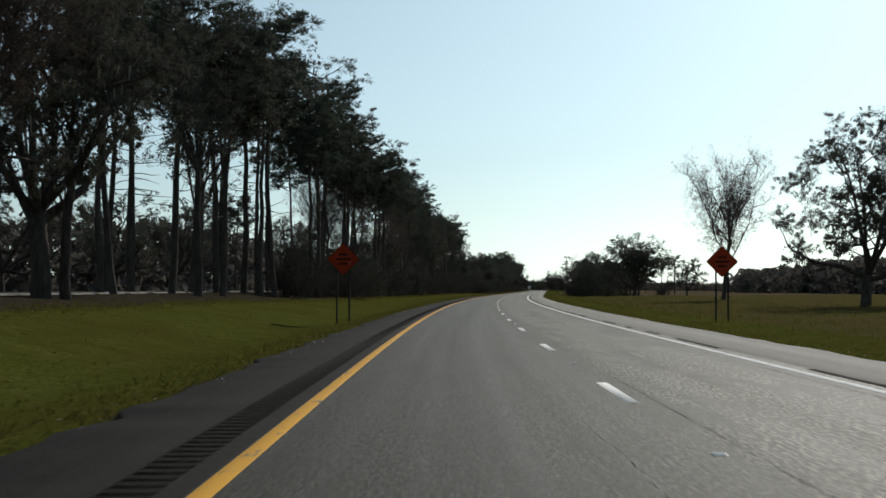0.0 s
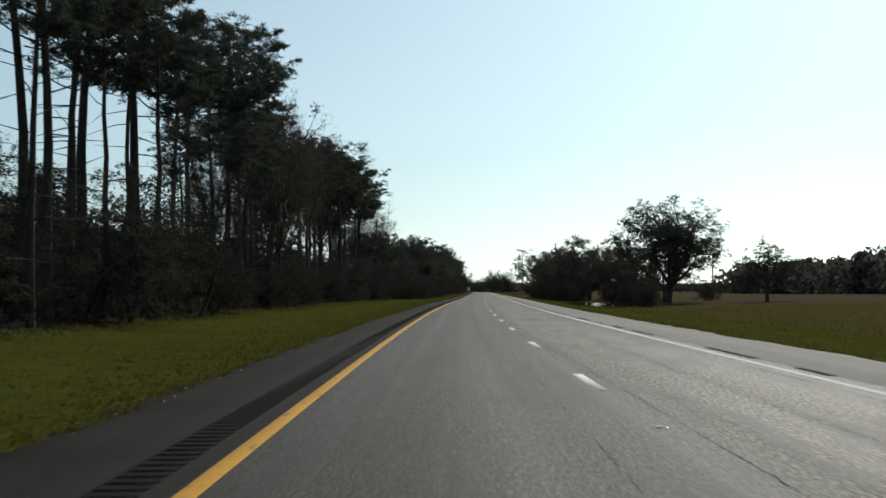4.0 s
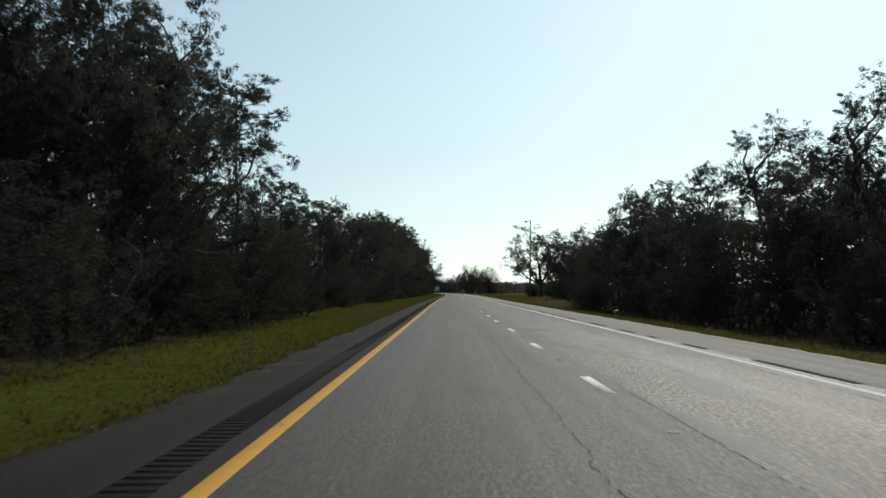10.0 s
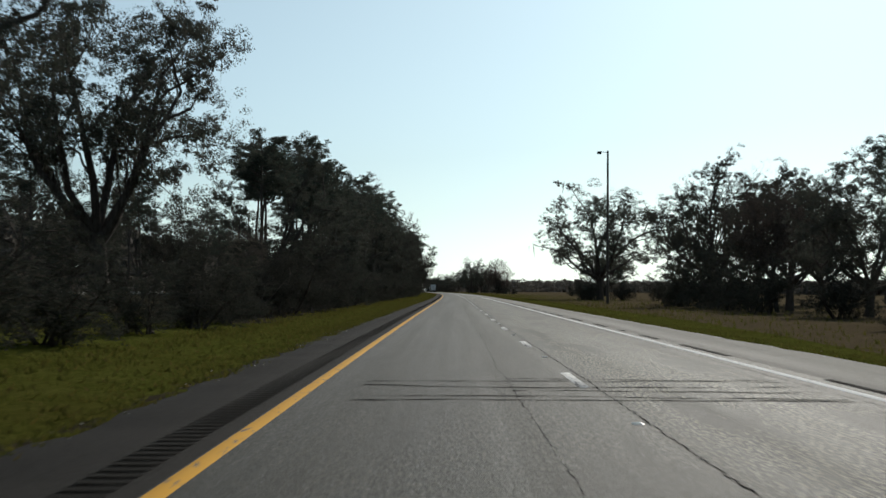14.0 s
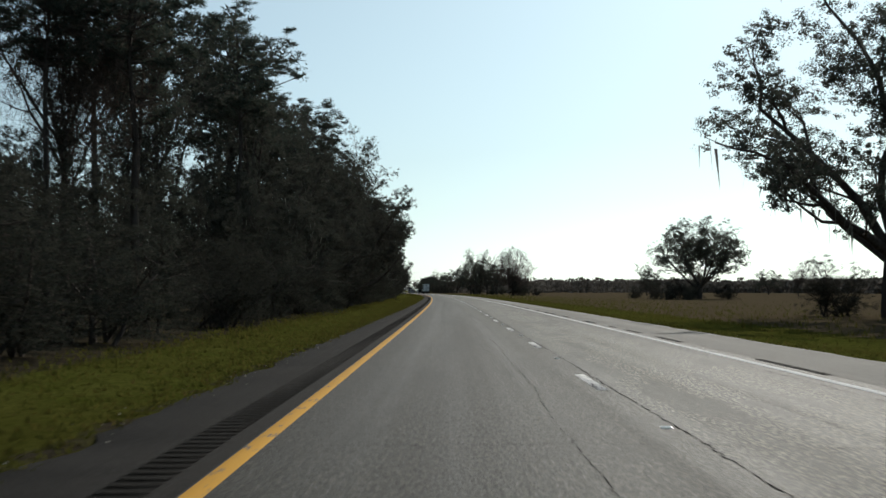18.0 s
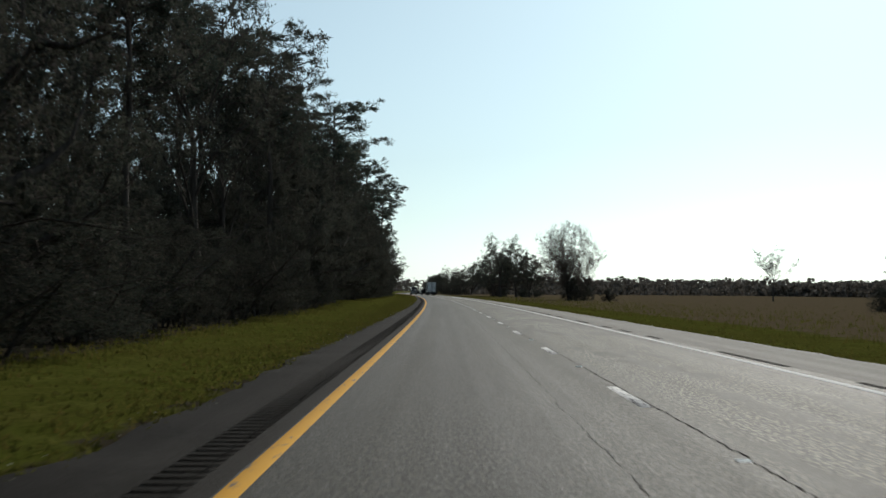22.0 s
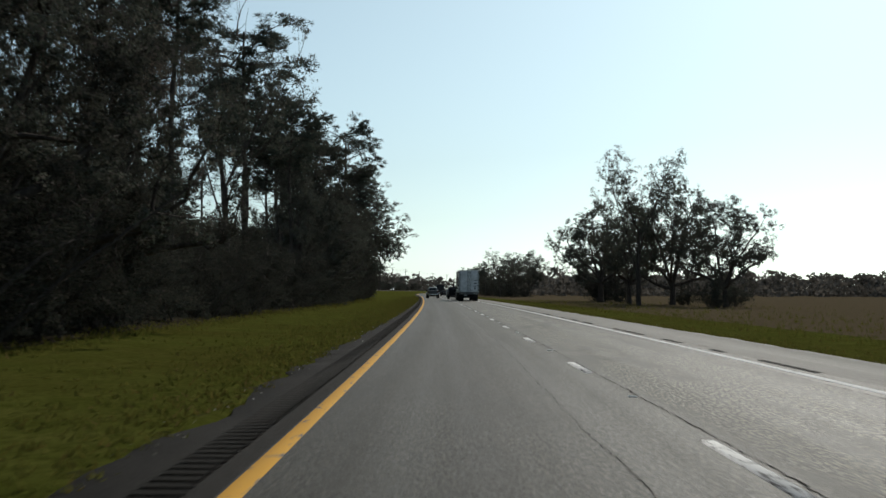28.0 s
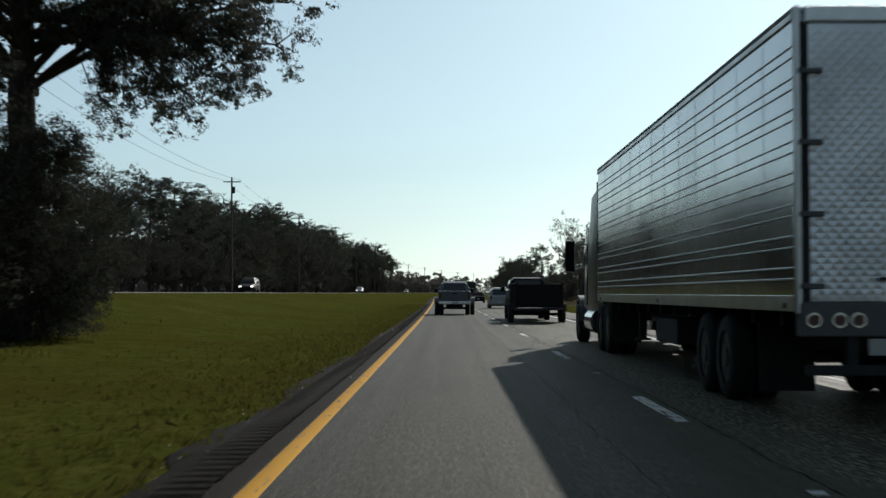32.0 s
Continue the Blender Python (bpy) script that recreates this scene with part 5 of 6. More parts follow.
def tractor():
    t = new("lorry_tractor")
    y0 = 17.4
    rings = [hull_ring(y0, 1.2, 0.95, 3.78, 1.12, 0.12), hull_ring(y0 + 0.25, 1.22, 0.9, 3.86, 1.14, 0.12), hull_ring(y0 + 1.5, 1.22, 0.85, 3.8, 1.12, 0.14), hull_ring(y0 + 2.35, 1.2, 0.8, 3.3, 1.05, 0.16),
             hull_ring(y0 + 2.95, 1.16, 0.8, 2.35, 1.0, 0.16), hull_ring(y0 + 3.3, 1.1, 0.75, 2.0, 0.95, 0.18)]
    part("cab", loft(rings), M_CAB, t, "grey sleeper cab")
    part("hood", loft([hull_ring(y0 + 3.25, 1.05, 0.72, 1.98, 0.85, 0.18), hull_ring(y0 + 4.3, 1.0, 0.66, 1.75, 0.75, 0.2), hull_ring(y0 + 4.9, 0.9, 0.62, 1.5, 0.6, 0.2)]), M_CAB, t)
    part("bumper", loft([hull_ring(y0 + 4.4, 1.2, 0.3, 0.75, 1.18, 0.1), hull_ring(y0 + 5.05, 1.1, 0.3, 0.72, 1.05, 0.1)]), M_CHROME, t)
    for sx in (-1, 1):
        x = sx * 1.235
        part("side_window", slab([(x * 0.985, y0 + 1.75, 2.0), (x * 0.985, y0 + 2.6, 2.0), (x * 0.945, y0 + 2.3, 2.85), (x * 0.945, y0 + 1.75, 2.9)], 0.02), M_GLASS, t)
        part("door_line", boxed(min(x, x - sx * 0.02), max(x, x - sx * 0.02), y0 + 1.64, y0 + 1.66, 1.0, 3.0), M_SEAL, t)
        bm = bmesh.new()
        rod(bm, (sx * 0.95, y0 + 0.6, 0.62), (sx * 0.95, y0 + 2.1, 0.62), 0.32, 20)
        part("fuel_tank", bm, M_CHROME, t, "round polished fuel tank")
        part("step", boxed(min(sx * 0.8, sx * 1.2), max(sx * 0.8, sx * 1.2), y0 + 2.2, y0 + 2.8, 0.42, 0.5, 0.02), M_FRAME, t)
        part("fender", loft([[(sx * 0.62, y0 + 3.35 + 0.7 - 0.72 * math.cos(a), 0.52 + 0.72 * math.sin(a)) for a in np.linspace(0.1, 3.0, 9)] + [(sx * 0.62, y0 + 4.05 - 0.62 * math.cos(a), 0.52 + 0.62 * math.sin(a)) for a in np.linspace(3.0, 0.1, 9)],
                             [(sx * 1.2, y0 + 3.35 + 0.7 - 0.72 * math.cos(a), 0.52 + 0.72 * math.sin(a)) for a in np.linspace(0.1, 3.0, 9)] + [(sx * 1.2, y0 + 4.05 - 0.62 * math.cos(a), 0.52 + 0.62 * math.sin(a)) for a in np.linspace(3.0, 0.1, 9)]]), M_CAB, t)
        mir = part("mirror", boxed(min(sx * 1.42, sx * 1.66), max(sx * 1.42, sx * 1.66), y0 + 2.72, y0 + 2.86, 1.85, 2.65, 0.04), M_BLACK, t, "tall black door mirror")
        bm = bmesh.new()
        for z in (1.95, 2.55):
            rod(bm, (sx * 1.1, y0 + 2.6, z), (sx * 1.5, y0 + 2.78, z), 0.018, 6)
        part("bracket", bm, M_CHROME, mir)
        bm = bmesh.new()
        rod(bm, (sx * 1.12, y0 - 0.12, 0.9), (sx * 1.12, y0 - 0.12, 3.9), 0.07, 14)
        part("exhaust_stack", bm, M_CHROME, t)
        wheel(t, sx * 1.22, y0 + 4.05, 0.52, 0.3)
        for y in (y0 - 2.3, y0 - 1.0):
            wheel(t, sx * 1.24, y, 0.52, 0.28, True)
        part("mud_flap", boxed(min(sx * 0.6, sx * 1.22), max(sx * 0.6, sx * 1.22), y0 - 3.05, y0 - 3.03, 0.25, 0.95), M_RUBBER, t)
        bm = bmesh.new()
        box(bm, min(sx * 0.38, sx * 0.47), max(sx * 0.38, sx * 0.47), y0 - 3.0, y0 + 4.5, 0.72, 0.98, 0.01)
        part("frame_rail", bm, M_FRAME, t)
    part("windscreen", slab([(-0.98, y0 + 2.98, 2.33), (0.98, y0 + 2.98, 2.33), (0.95, y0 + 2.42, 3.24), (-0.95, y0 + 2.42, 3.24)], 0.03), M_GLASS, t)
    part("fifth_wheel", boxed(-0.5, 0.5, y0 - 2.1, y0 - 1.1, 0.98, 1.1, 0.02), M_FRAME, t)
    return tagged(t, "grey conventional sleeper tractor coupled to a long trailer", "lorry")


S_CAM = 1172.3
put(semi_trailer(), S_CAM + 12.2, 2.31)
put(tractor(), S_CAM + 12.2, 2.31)


# ---- cars ----
def pickup(body, label, lift=0.0, dual=False):
    """A crew-cab pickup; its tailgate stands at y = 0."""
    t = new("pickup_truck")
    z = lift
    part("bed", loft([hull_ring(0.03, 0.95, 0.62 + z, 1.3 + z, 0.93, 0.06), hull_ring(0.4, 0.99, 0.58 + z, 1.32 + z, 0.95, 0.06), hull_ring(1.95, 1.0, 0.5 + z, 1.32 + z, 0.95, 0.06)]), body, t)
    part("tailgate", boxed(-0.8, 0.8, -0.02, 0.05, 0.72 + z, 1.31 + z, 0.03), body, t)
    part("handle", boxed(-0.14, 0.14, -0.04, -0.01, 1.14 + z, 1.2 + z, 0.012), M_BLACK, t)
    part("cab", loft([hull_ring(1.9, 0.99, 0.5 + z, 1.2 + z, 0.95, 0.08), hull_ring(2.2, 1.0, 0.48 + z, 1.22 + z, 0.96, 0.08), hull_ring(4.2, 1.0, 0.45 + z, 1.2 + z, 0.95, 0.1), hull_ring(4.5, 0.99, 0.45 + z, 1.15 + z, 0.93, 0.12),
                      hull_ring(5.5, 0.96, 0.45 + z, 1.08 + z, 0.85, 0.14), hull_ring(5.85, 0.88, 0.5 + z, 0.95 + z, 0.75, 0.14)]), body, t)
    part("greenhouse", loft([hull_ring(1.98, 0.93, 1.12 + z, 1.22 + z, 0.92, 0.05), hull_ring(2.16, 0.93, 1.12 + z, 1.84 + z, 0.74, 0.09), hull_ring(2.9, 0.94, 1.12 + z, 1.9 + z, 0.76, 0.1), hull_ring(3.7, 0.94, 1.12 + z, 1.86 + z, 0.74, 0.1),
                             hull_ring(4.55, 0.92, 1.1 + z, 1.16 + z, 0.9, 0.03)]), body, t)
    part("rear_window", slab([(-0.7, 1.995, 1.3 + z), (0.7, 1.995, 1.3 + z), (0.62, 2.115, 1.74 + z), (-0.62, 2.115, 1.74 + z)], 0.05), M_GLASS, t)
    part("windscreen", slab([(-0.78, 4.42, 1.24 + z), (0.78, 4.42, 1.24 + z), (0.66, 3.76, 1.8 + z), (-0.66, 3.76, 1.8 + z)], 0.05), M_GLASS, t)
    for sx in (-1, 1):
        part("side_window", slab([(sx * 0.945, 2.3, 1.24 + z), (sx * 0.945, 4.15, 1.24 + z), (sx * 0.80, 3.6, 1.76 + z), (sx * 0.80, 2.3, 1.78 + z)], 0.03), M_GLASS, t)
        part("tail_light", boxed(min(sx * 0.82, sx * 0.97), max(sx * 0.82, sx * 0.97), -0.03, 0.12, 0.86 + z, 1.28 + z, 0.03), M_RED, t)
        mr = part("mirror", boxed(min(sx * 1.02, sx * 1.24), max(sx * 1.02, sx * 1.24), 3.95, 4.08, 1.2 + z, 1.48 + z, 0.05), M_BLACK, t)
        part("headlight", boxed(min(sx * 0.62, sx * 0.88), max(sx * 0.62, sx * 0.88), 5.68, 5.84, 0.78 + z, 0.95 + z, 0.03), M_LENS, t)
        wheel(t, sx * (1.2 if dual else 0.99), 1.15, 0.4, 0.25 if dual else 0.27, dual)
        wheel(t, sx * 0.99, 4.75, 0.4, 0.27)
        if dual:
            arc = [(0.62 + 1.06 * f, 0.46 + z + 0.5 * math.sin(math.pi * min(1, 0.1 + 0.8 * f)) ** 0.6) for f in np.linspace(0, 1, 9)]
            part("rear_fender", loft([[(sx * xx, y, h) for y, h in arc] + [(sx * xx, y, h - 0.07) for y, h in arc[::-1]] for xx in (0.93, 1.14, 1.23)]), body, t, "flared dual-wheel fender")
    bm = box(bmesh.new(), -0.96, 0.96, -0.16, 0.06, 0.5 + z, 0.7 + z, 0.04)
    bp = part("bumper", bm, M_BLACK if body is M_BLACK else M_CHROME, t, "black rear bumper" if body is M_BLACK else "chrome rear bumper")
    part("number_plate", boxed(-0.16, 0.16, -0.175, -0.16, 0.53 + z, 0.67 + z), M_PLATE, bp)
    bm = bmesh.new()
    rod(bm, (-0.85, 1.15, 0.4), (0.85, 1.15, 0.4), 0.07, 10)
    box(bm, -0.5, 0.5, 0.3, 5.2, 0.38, 0.52 + z, 0.03)
    part("underbody", bm, M_FRAME, t)
    part("hitch", boxed(-0.05, 0.05, -0.26, 0.2, 0.42, 0.5, 0.01), M_FRAME, t)
    return tagged(t, label, "pickup truck")


def wagon(name, cat, body, label, h=1.72, L=4.7, lights=False, box_back=True):
    """An estate, off-roader or saloon; its tail stands at y = 0."""
    t = new(name)
    w, k = 0.93, h / 1.72
    part("body", loft([hull_ring(0.0, 0.84, 0.42, 0.98 * k, 0.8, 0.1), hull_ring(0.15, 0.91, 0.3, 1.05 * k, 0.88, 0.1), hull_ring(1.2, w, 0.26, 1.05 * k, 0.9, 0.1), hull_ring(3.3, w, 0.26, 1.0 * k, 0.89, 0.12),
                       hull_ring(L - 0.5, 0.88, 0.28, 0.88 * k, 0.78, 0.14), hull_ring(L, 0.72, 0.36, 0.7 * k, 0.62, 0.12)]), body, t)
    y1 = 0.35 if box_back else 1.1
    part("greenhouse", loft([hull_ring(0.12 if box_back else 0.5, 0.84, 0.98 * k, 1.06 * k, 0.83, 0.03), hull_ring(y1, 0.86, 0.98 * k, h - 0.06, 0.66, 0.1), hull_ring(1.6, 0.88, 0.98 * k, h, 0.68, 0.1), hull_ring(2.5, 0.88, 0.96 * k, h - 0.05, 0.66, 0.1),
                             hull_ring(3.35, 0.86, 0.94 * k, 1.0 * k, 0.84, 0.03)]), body, t)
    part("rear_window", slab([(-0.68, 0.16 if box_back else 0.6, 1.1 * k), (0.68, 0.16 if box_back else 0.6, 1.1 * k), (0.58, y1 - 0.06, h - 0.2), (-0.58, y1 - 0.06, h - 0.2)], 0.05), M_GLASS, t)
    part("windscreen", slab([(-0.74, 3.26, 1.03 * k), (0.74, 3.26, 1.03 * k), (0.6, 2.55, h - 0.13), (-0.6, 2.55, h - 0.13)], 0.05), M_GLASS, t)
    for sx in (-1, 1):
        part("side_window", slab([(sx * 0.875, 0.6, 1.08 * k), (sx * 0.875, 3.0, 1.04 * k), (sx * 0.72, 2.5, h - 0.16), (sx * 0.72, 0.75, h - 0.16)], 0.03), M_GLASS, t)
        part("tail_light", boxed(min(sx * 0.66, sx * 0.86), max(sx * 0.66, sx * 0.86), -0.03, 0.1, 0.78 * k, 1.02 * k, 0.03), M_RED, t)
        part("headlight", boxed(min(sx * 0.46, sx * 0.74), max(sx * 0.46, sx * 0.74), L - 0.2, L + 0.02, 0.6 * k, 0.74 * k, 0.03), M_GLOW if lights else M_LENS, t, "lit headlight" if lights else "")
        part("mirror", boxed(min(sx * 0.9, sx * 1.06), max(sx * 0.9, sx * 1.06), 2.75, 2.86, 1.02 * k, 1.18 * k, 0.03), body, t)
        wheel(t, sx * 0.93, 0.9, 0.35, 0.23)
        wheel(t, sx * 0.93, L - 0.95, 0.35, 0.23)
    bp = part("bumper", boxed(-0.88, 0.88, -0.08, 0.1, 0.36, 0.62, 0.05), body, t)
    part("number_plate", boxed(-0.16, 0.16, -0.095, -0.08, 0.45, 0.58), M_PLATE, bp)
    part("underbody", boxed(-0.75, 0.75, 0.3, L - 0.4, 0.2, 0.34, 0.03), M_FRAME, t)
    return tagged(t, label, cat)


def cargo_trailer():
    """A low black tipping trailer; its tailgate stands at y = 0."""
    t = new("cargo_trailer")
    for sx in (-1, 1):
        side = part("side_wall", boxed(min(sx * 0.93, sx * 1.0), max(sx * 0.93, sx * 1.0), 0.05, 4.2, 0.66, 1.7, 0.012), M_BLACK, t)
        for k in range(6):
            part("stake", boxed(min(sx * 1.0, sx * 1.04), max(sx * 1.0, sx * 1.04), 0.1 + k * 0.8, 0.16 + k * 0.8, 0.66, 1.7), M_FRAME, side)
        part("fender", loft([[(sx * xx, y, h) for y, h in ((1.2, 0.55), (1.3, 0.82), (2.9, 0.82), (3.0, 0.55), (2.96, 0.55), (2.86, 0.78), (1.34, 0.78), (1.24, 0.55))] for xx in (1.0, 1.27)]), M_FRAME, t)
        for y in (1.65, 2.55):
            wheel(t, sx * 1.25, y, 0.37, 0.23)
        part("tail_light", boxed(min(sx * 0.82, sx * 0.98), max(sx * 0.82, sx * 0.98), -0.03, 0.02, 0.56, 0.64, 0.01), M_RED, t)
    part("tailgate", boxed(-0.93, 0.93, 0.0, 0.06, 0.68, 1.68, 0.012), M_BLACK, t)
    part("front_wall", boxed(-0.93, 0.93, 4.14, 4.2, 0.66, 1.7, 0.012), M_BLACK, t)
    part("bed", boxed(-1.0, 1.0, 0.0, 4.2, 0.56, 0.66, 0.012), M_FRAME, t)
    part("top_rim", box(box(bmesh.new(), -1.02, -0.92, 0.0, 4.22, 1.7, 1.75), 0.92, 1.02, 0.0, 4.22, 1.7, 1.75), M_FRAME, t)
    bm = bmesh.new()
    rod(bm, (-0.5, 4.2, 0.52), (0, 5.5, 0.5), 0.045, 8)
    rod(bm, (0.5, 4.2, 0.52), (0, 5.5, 0.5), 0.045, 8)
    rod(bm, (-1.1, 1.65, 0.37), (1.1, 1.65, 0.37), 0.05, 8)
    rod(bm, (-1.1, 2.55, 0.37), (1.1, 2.55, 0.37), 0.05, 8)
    part("running_gear", bm, M_FRAME, t)
    return tagged(t, "low black tipping trailer towed by a pickup truck", "trailer")


put(pickup(M_SILVER, "silver dual-wheel pickup truck driving in the inner lane", 0.12, True), S_CAM + 75, -1.85)
put(pickup(M_BLACK, "black pickup truck towing a trailer in the outer lane", 0.18), S_CAM + 59.6, 1.6)
put(cargo_trailer(), S_CAM + 53.9, 1.6)
put(wagon("car", "car", M_CREAM, "white off-road estate car in the outer lane", 1.78), S_CAM + 106, 2.3)
put(wagon("car", "car", M_BLACK, "dark saloon car far ahead in the outer lane", 1.5, 4.7, False, False), S_CAM + 168, 2.4)
put(wagon("car", "car", M_BLACK, "black car with lit headlights on the opposite carriageway", 1.6, 4.6, True), S_CAM + 137, -23.2, 1.42, True)
put(wagon("car", "car", M_CREAM, "white car far off on the opposite carriageway", 1.6, 4.6, True), S_CAM + 334, -23.4, 1.42, True)
put(wagon("car", "car", M_SILVER, "silver car far off on the opposite carriageway", 1.75, 4.8, True), S_CAM + 590, -23.4, 1.42, True)


def box_lorry():
    t = new("box_lorry")
    part("box_body", boxed(-1.2, 1.2, 0, 6.2, 0.95, 3.3, 0.04), M_DECAL, t, "dark grey box")
    part("cab", loft([hull_ring(6.3, 1.05, 0.7, 2.4, 0.98, 0.1), hull_ring(7.2, 1.05, 0.6, 2.4, 0.95, 0.12), hull_ring(8.0, 1.0, 0.6, 1.4, 0.9, 0.12)]), M_CREAM, t)
    part("rear_door", boxed(-1.08, 1.08, -0.02, 0.02, 1.05, 3.2, 0.01), M_FRAME, t)
    part("bumper", boxed(-1.1, 1.1, -0.05, 0.1, 0.5, 0.65, 0.02), M_FRAME, t)
    part("chassis", boxed(-0.5, 0.5, 0.2, 7.6, 0.6, 0.96, 0.02), M_FRAME, t)
    for sx in (-1, 1):
        wheel(t, sx * 1.1, 1.8, 0.48, 0.28, True)
        wheel(t, sx * 1.1, 7.0, 0.48, 0.28)
    return tagged(t, "dark box lorry far ahead in the outer lane", "lorry")


put(box_lorry(), S_CAM + 225, 2.7)

# ---- road-work signs ----
M_ORANGE = plain("sign_orange", (0.3, 0.035, 0.012), 0.85, 0, 0.08, 3, 0.1)
M_INK = plain("sign_black", (0.05, 0.016, 0.01), 0.9, 0, 0.12, 6, 0.08)
M_POST = plain("post_steel", (0.03, 0.028, 0.026), 0.85, 0.1, 0.3, 6, 0.2)


def diamond_sign(label, zc):
    t = new("warning_sign")
    r = 0.83

    def lozenge(rr, y, th, cut):
        pts = []
        for k in range(4):
            a = math.pi / 2 * k
            for da in (-cut, cut):
                pts.append((rr * (math.cos(a) * (1 - abs(cut)) - math.sin(a) * da), rr * (math.sin(a) * (1 - abs(cut)) + math.cos(a) * da)))
        return loft([[(x, y, zc + z) for x, z in pts], [(x, y + th, zc + z) for x, z in pts]])
    part("border", lozenge(r, -0.03, 0.012, 0.05), M_INK, t)
    pl = part("panel", lozenge(r * 0.965, -0.034, 0.014, 0.05), M_ORANGE, t, "orange diamond panel")
    for z, w in ((0.23, 0.34), (0.0, 0.58), (-0.23, 0.38)):
        part("lettering_bar", boxed(-w * 0.62, w * 0.62, -0.042, -0.036, zc + z - 0.05, zc + z + 0.05), M_INK, pl)
    for x in (-0.31, 0.31):
        p = part("post", boxed(x - 0.042, x + 0.042, -0.016, 0.05, -0.35, zc + 0.25, 0.006, 1), M_POST, t)
        for z in (zc - 0.2, zc + 0.2):
            bm = bmesh.new()
            rod(bm, (x, -0.05, z), (x, -0.03, z), 0.018, 8)
            part("bolt", bm, M_CHROME, p)
    part("brace", boxed(-0.42, 0.42, 0.03, 0.05, zc - 0.05, zc + 0.05, 0.005, 1), M_POST, t)
    return tagged(t, label, "road sign", "road-work signs")


for s, u, zs, lb in ((53.2, 11.26, 2.75, "orange diamond road-work sign on two posts beside the field"), (50.5, -8.0, 2.75, "orange diamond road-work sign on two posts in the median grass")):
    g = float(ground_z(s, u))
    put(diamond_sign(lb, zs - g), s, u, g)

# ---- poles ----
M_POLE = plain("pole_wood", (0.06, 0.05, 0.042), 0.9, 0, 0.3, 3, grain=0.4)


def utility_pole(h, arm=True):
    t = new("utility_pole")
    bm = bmesh.new()
    rod(bm, (0, 0, -0.5), (0, 0, h), 0.17, 12, 0.11)
    part("shaft", bm, M_POLE, t)
    if arm:
        part("crossarm", boxed(-1.2, 1.2, -0.06, 0.06, h - 0.7, h - 0.56, 0.01), M_POLE, t)
        for x in (-1.1, -0.4, 0.4, 1.1):
            bm = bmesh.new()
            rod(bm, (x, 0, h - 0.56), (x, 0, h - 0.36), 0.045, 8, 0.03)
            part("insulator", bm, M_LENS, t)
        bm = bmesh.new()
        rod(bm, (0.28, 0, h - 2.2), (0.28, 0, h - 1.3), 0.2, 14)
        part("transformer", bm, M_POST, t)
    return tagged(t, "weathered wooden utility pole with a crossarm" if arm else "plain tall wooden pole", "utility pole", "utility poles")


def lamp_pole(h):
    t = new("lamp_pole")
    bm = bmesh.new()
    rod(bm, (0, 0, -0.5), (0, 0, h), 0.17, 12, 0.11)
    part("shaft", bm, M_POLE, t)
    bm = bmesh.new()
    rod(bm, (0, 0, h - 0.25), (-0.9, 0, h - 0.1), 0.035, 8)
    a = part("arm", bm, M_POST, t)
    part("lamp_head", boxed(-1.25, -0.75, -0.13, 0.13, h - 0.42, h - 0.1, 0.06), M_POST, a)
    return tagged(t, "tall wooden pole with a short arm and a yard lamp", "street lamp")


put(lamp_pole(18.0), 645, 16.2, float(ground_z(645, 16.2)))
put(utility_pole(10.5), 392, 47, float(ground_z(392, 47)))
PL = [(1175 + 85 * k, -31.3) for k in range(13)]
for s, u in PL:
    put(utility_pole(16.0), s, u, float(ground_z(s, u)))
bm = bmesh.new()
for (sa, ua), (sb, ub) in zip(PL, PL[1:]):
    za, zb = float(ground_z(sa, ua)) + 15.64, float(ground_z(sb, ub)) + 15.64
    for dx in (-1.1, 1.1):
        pa, pb = at(sa, ua + dx), at(sb, ub + dx)
        last = None
        for k in range(9):
            f = k / 8
            p = (pa[0] * (1 - f) + pb[0] * f, pa[1] * (1 - f) + pb[1] * f, za * (1 - f) + zb * f - 1.2 * 4 * f * (1 - f))
            if last:
                rod(bm, last, p, 0.018, 4)
            last = p
wire = new("power_line")
part("cable", bm, M_SEAL, wire)
tagged(wire, "thin black overhead power cables between wooden poles", "power line")

# ---- lane dashes, markers, cracks, grass ----
def flat_piece(name, w, l, hgt, mat, parent):
    """A low painted bar centred on its place."""
    v = [(-w / 2, -l / 2, 0), (w / 2, -l / 2, 0), (w / 2, l / 2, 0), (-w / 2, l / 2, 0), (-w / 2 + 0.006, -l / 2 + 0.006, hgt), (w / 2 - 0.006, -l / 2 + 0.006, hgt), (w / 2 - 0.006, l / 2 - 0.006, hgt), (-w / 2 + 0.006, l / 2 - 0.006, hgt)]
    f = [(4, 5, 6, 7), (0, 1, 5, 4), (1, 2, 6, 5), (2, 3, 7, 6), (3, 0, 4, 7)]
    return link_mesh(name, v, f, mat, parent, uv=[(p[0], p[1]) for p in v])


def lay(ob, s, u, z):
    x, y = at(s, u)
    ob.matrix_basis = pose(float(x), float(y), z, 0, 0, math.degrees(heading(s)))


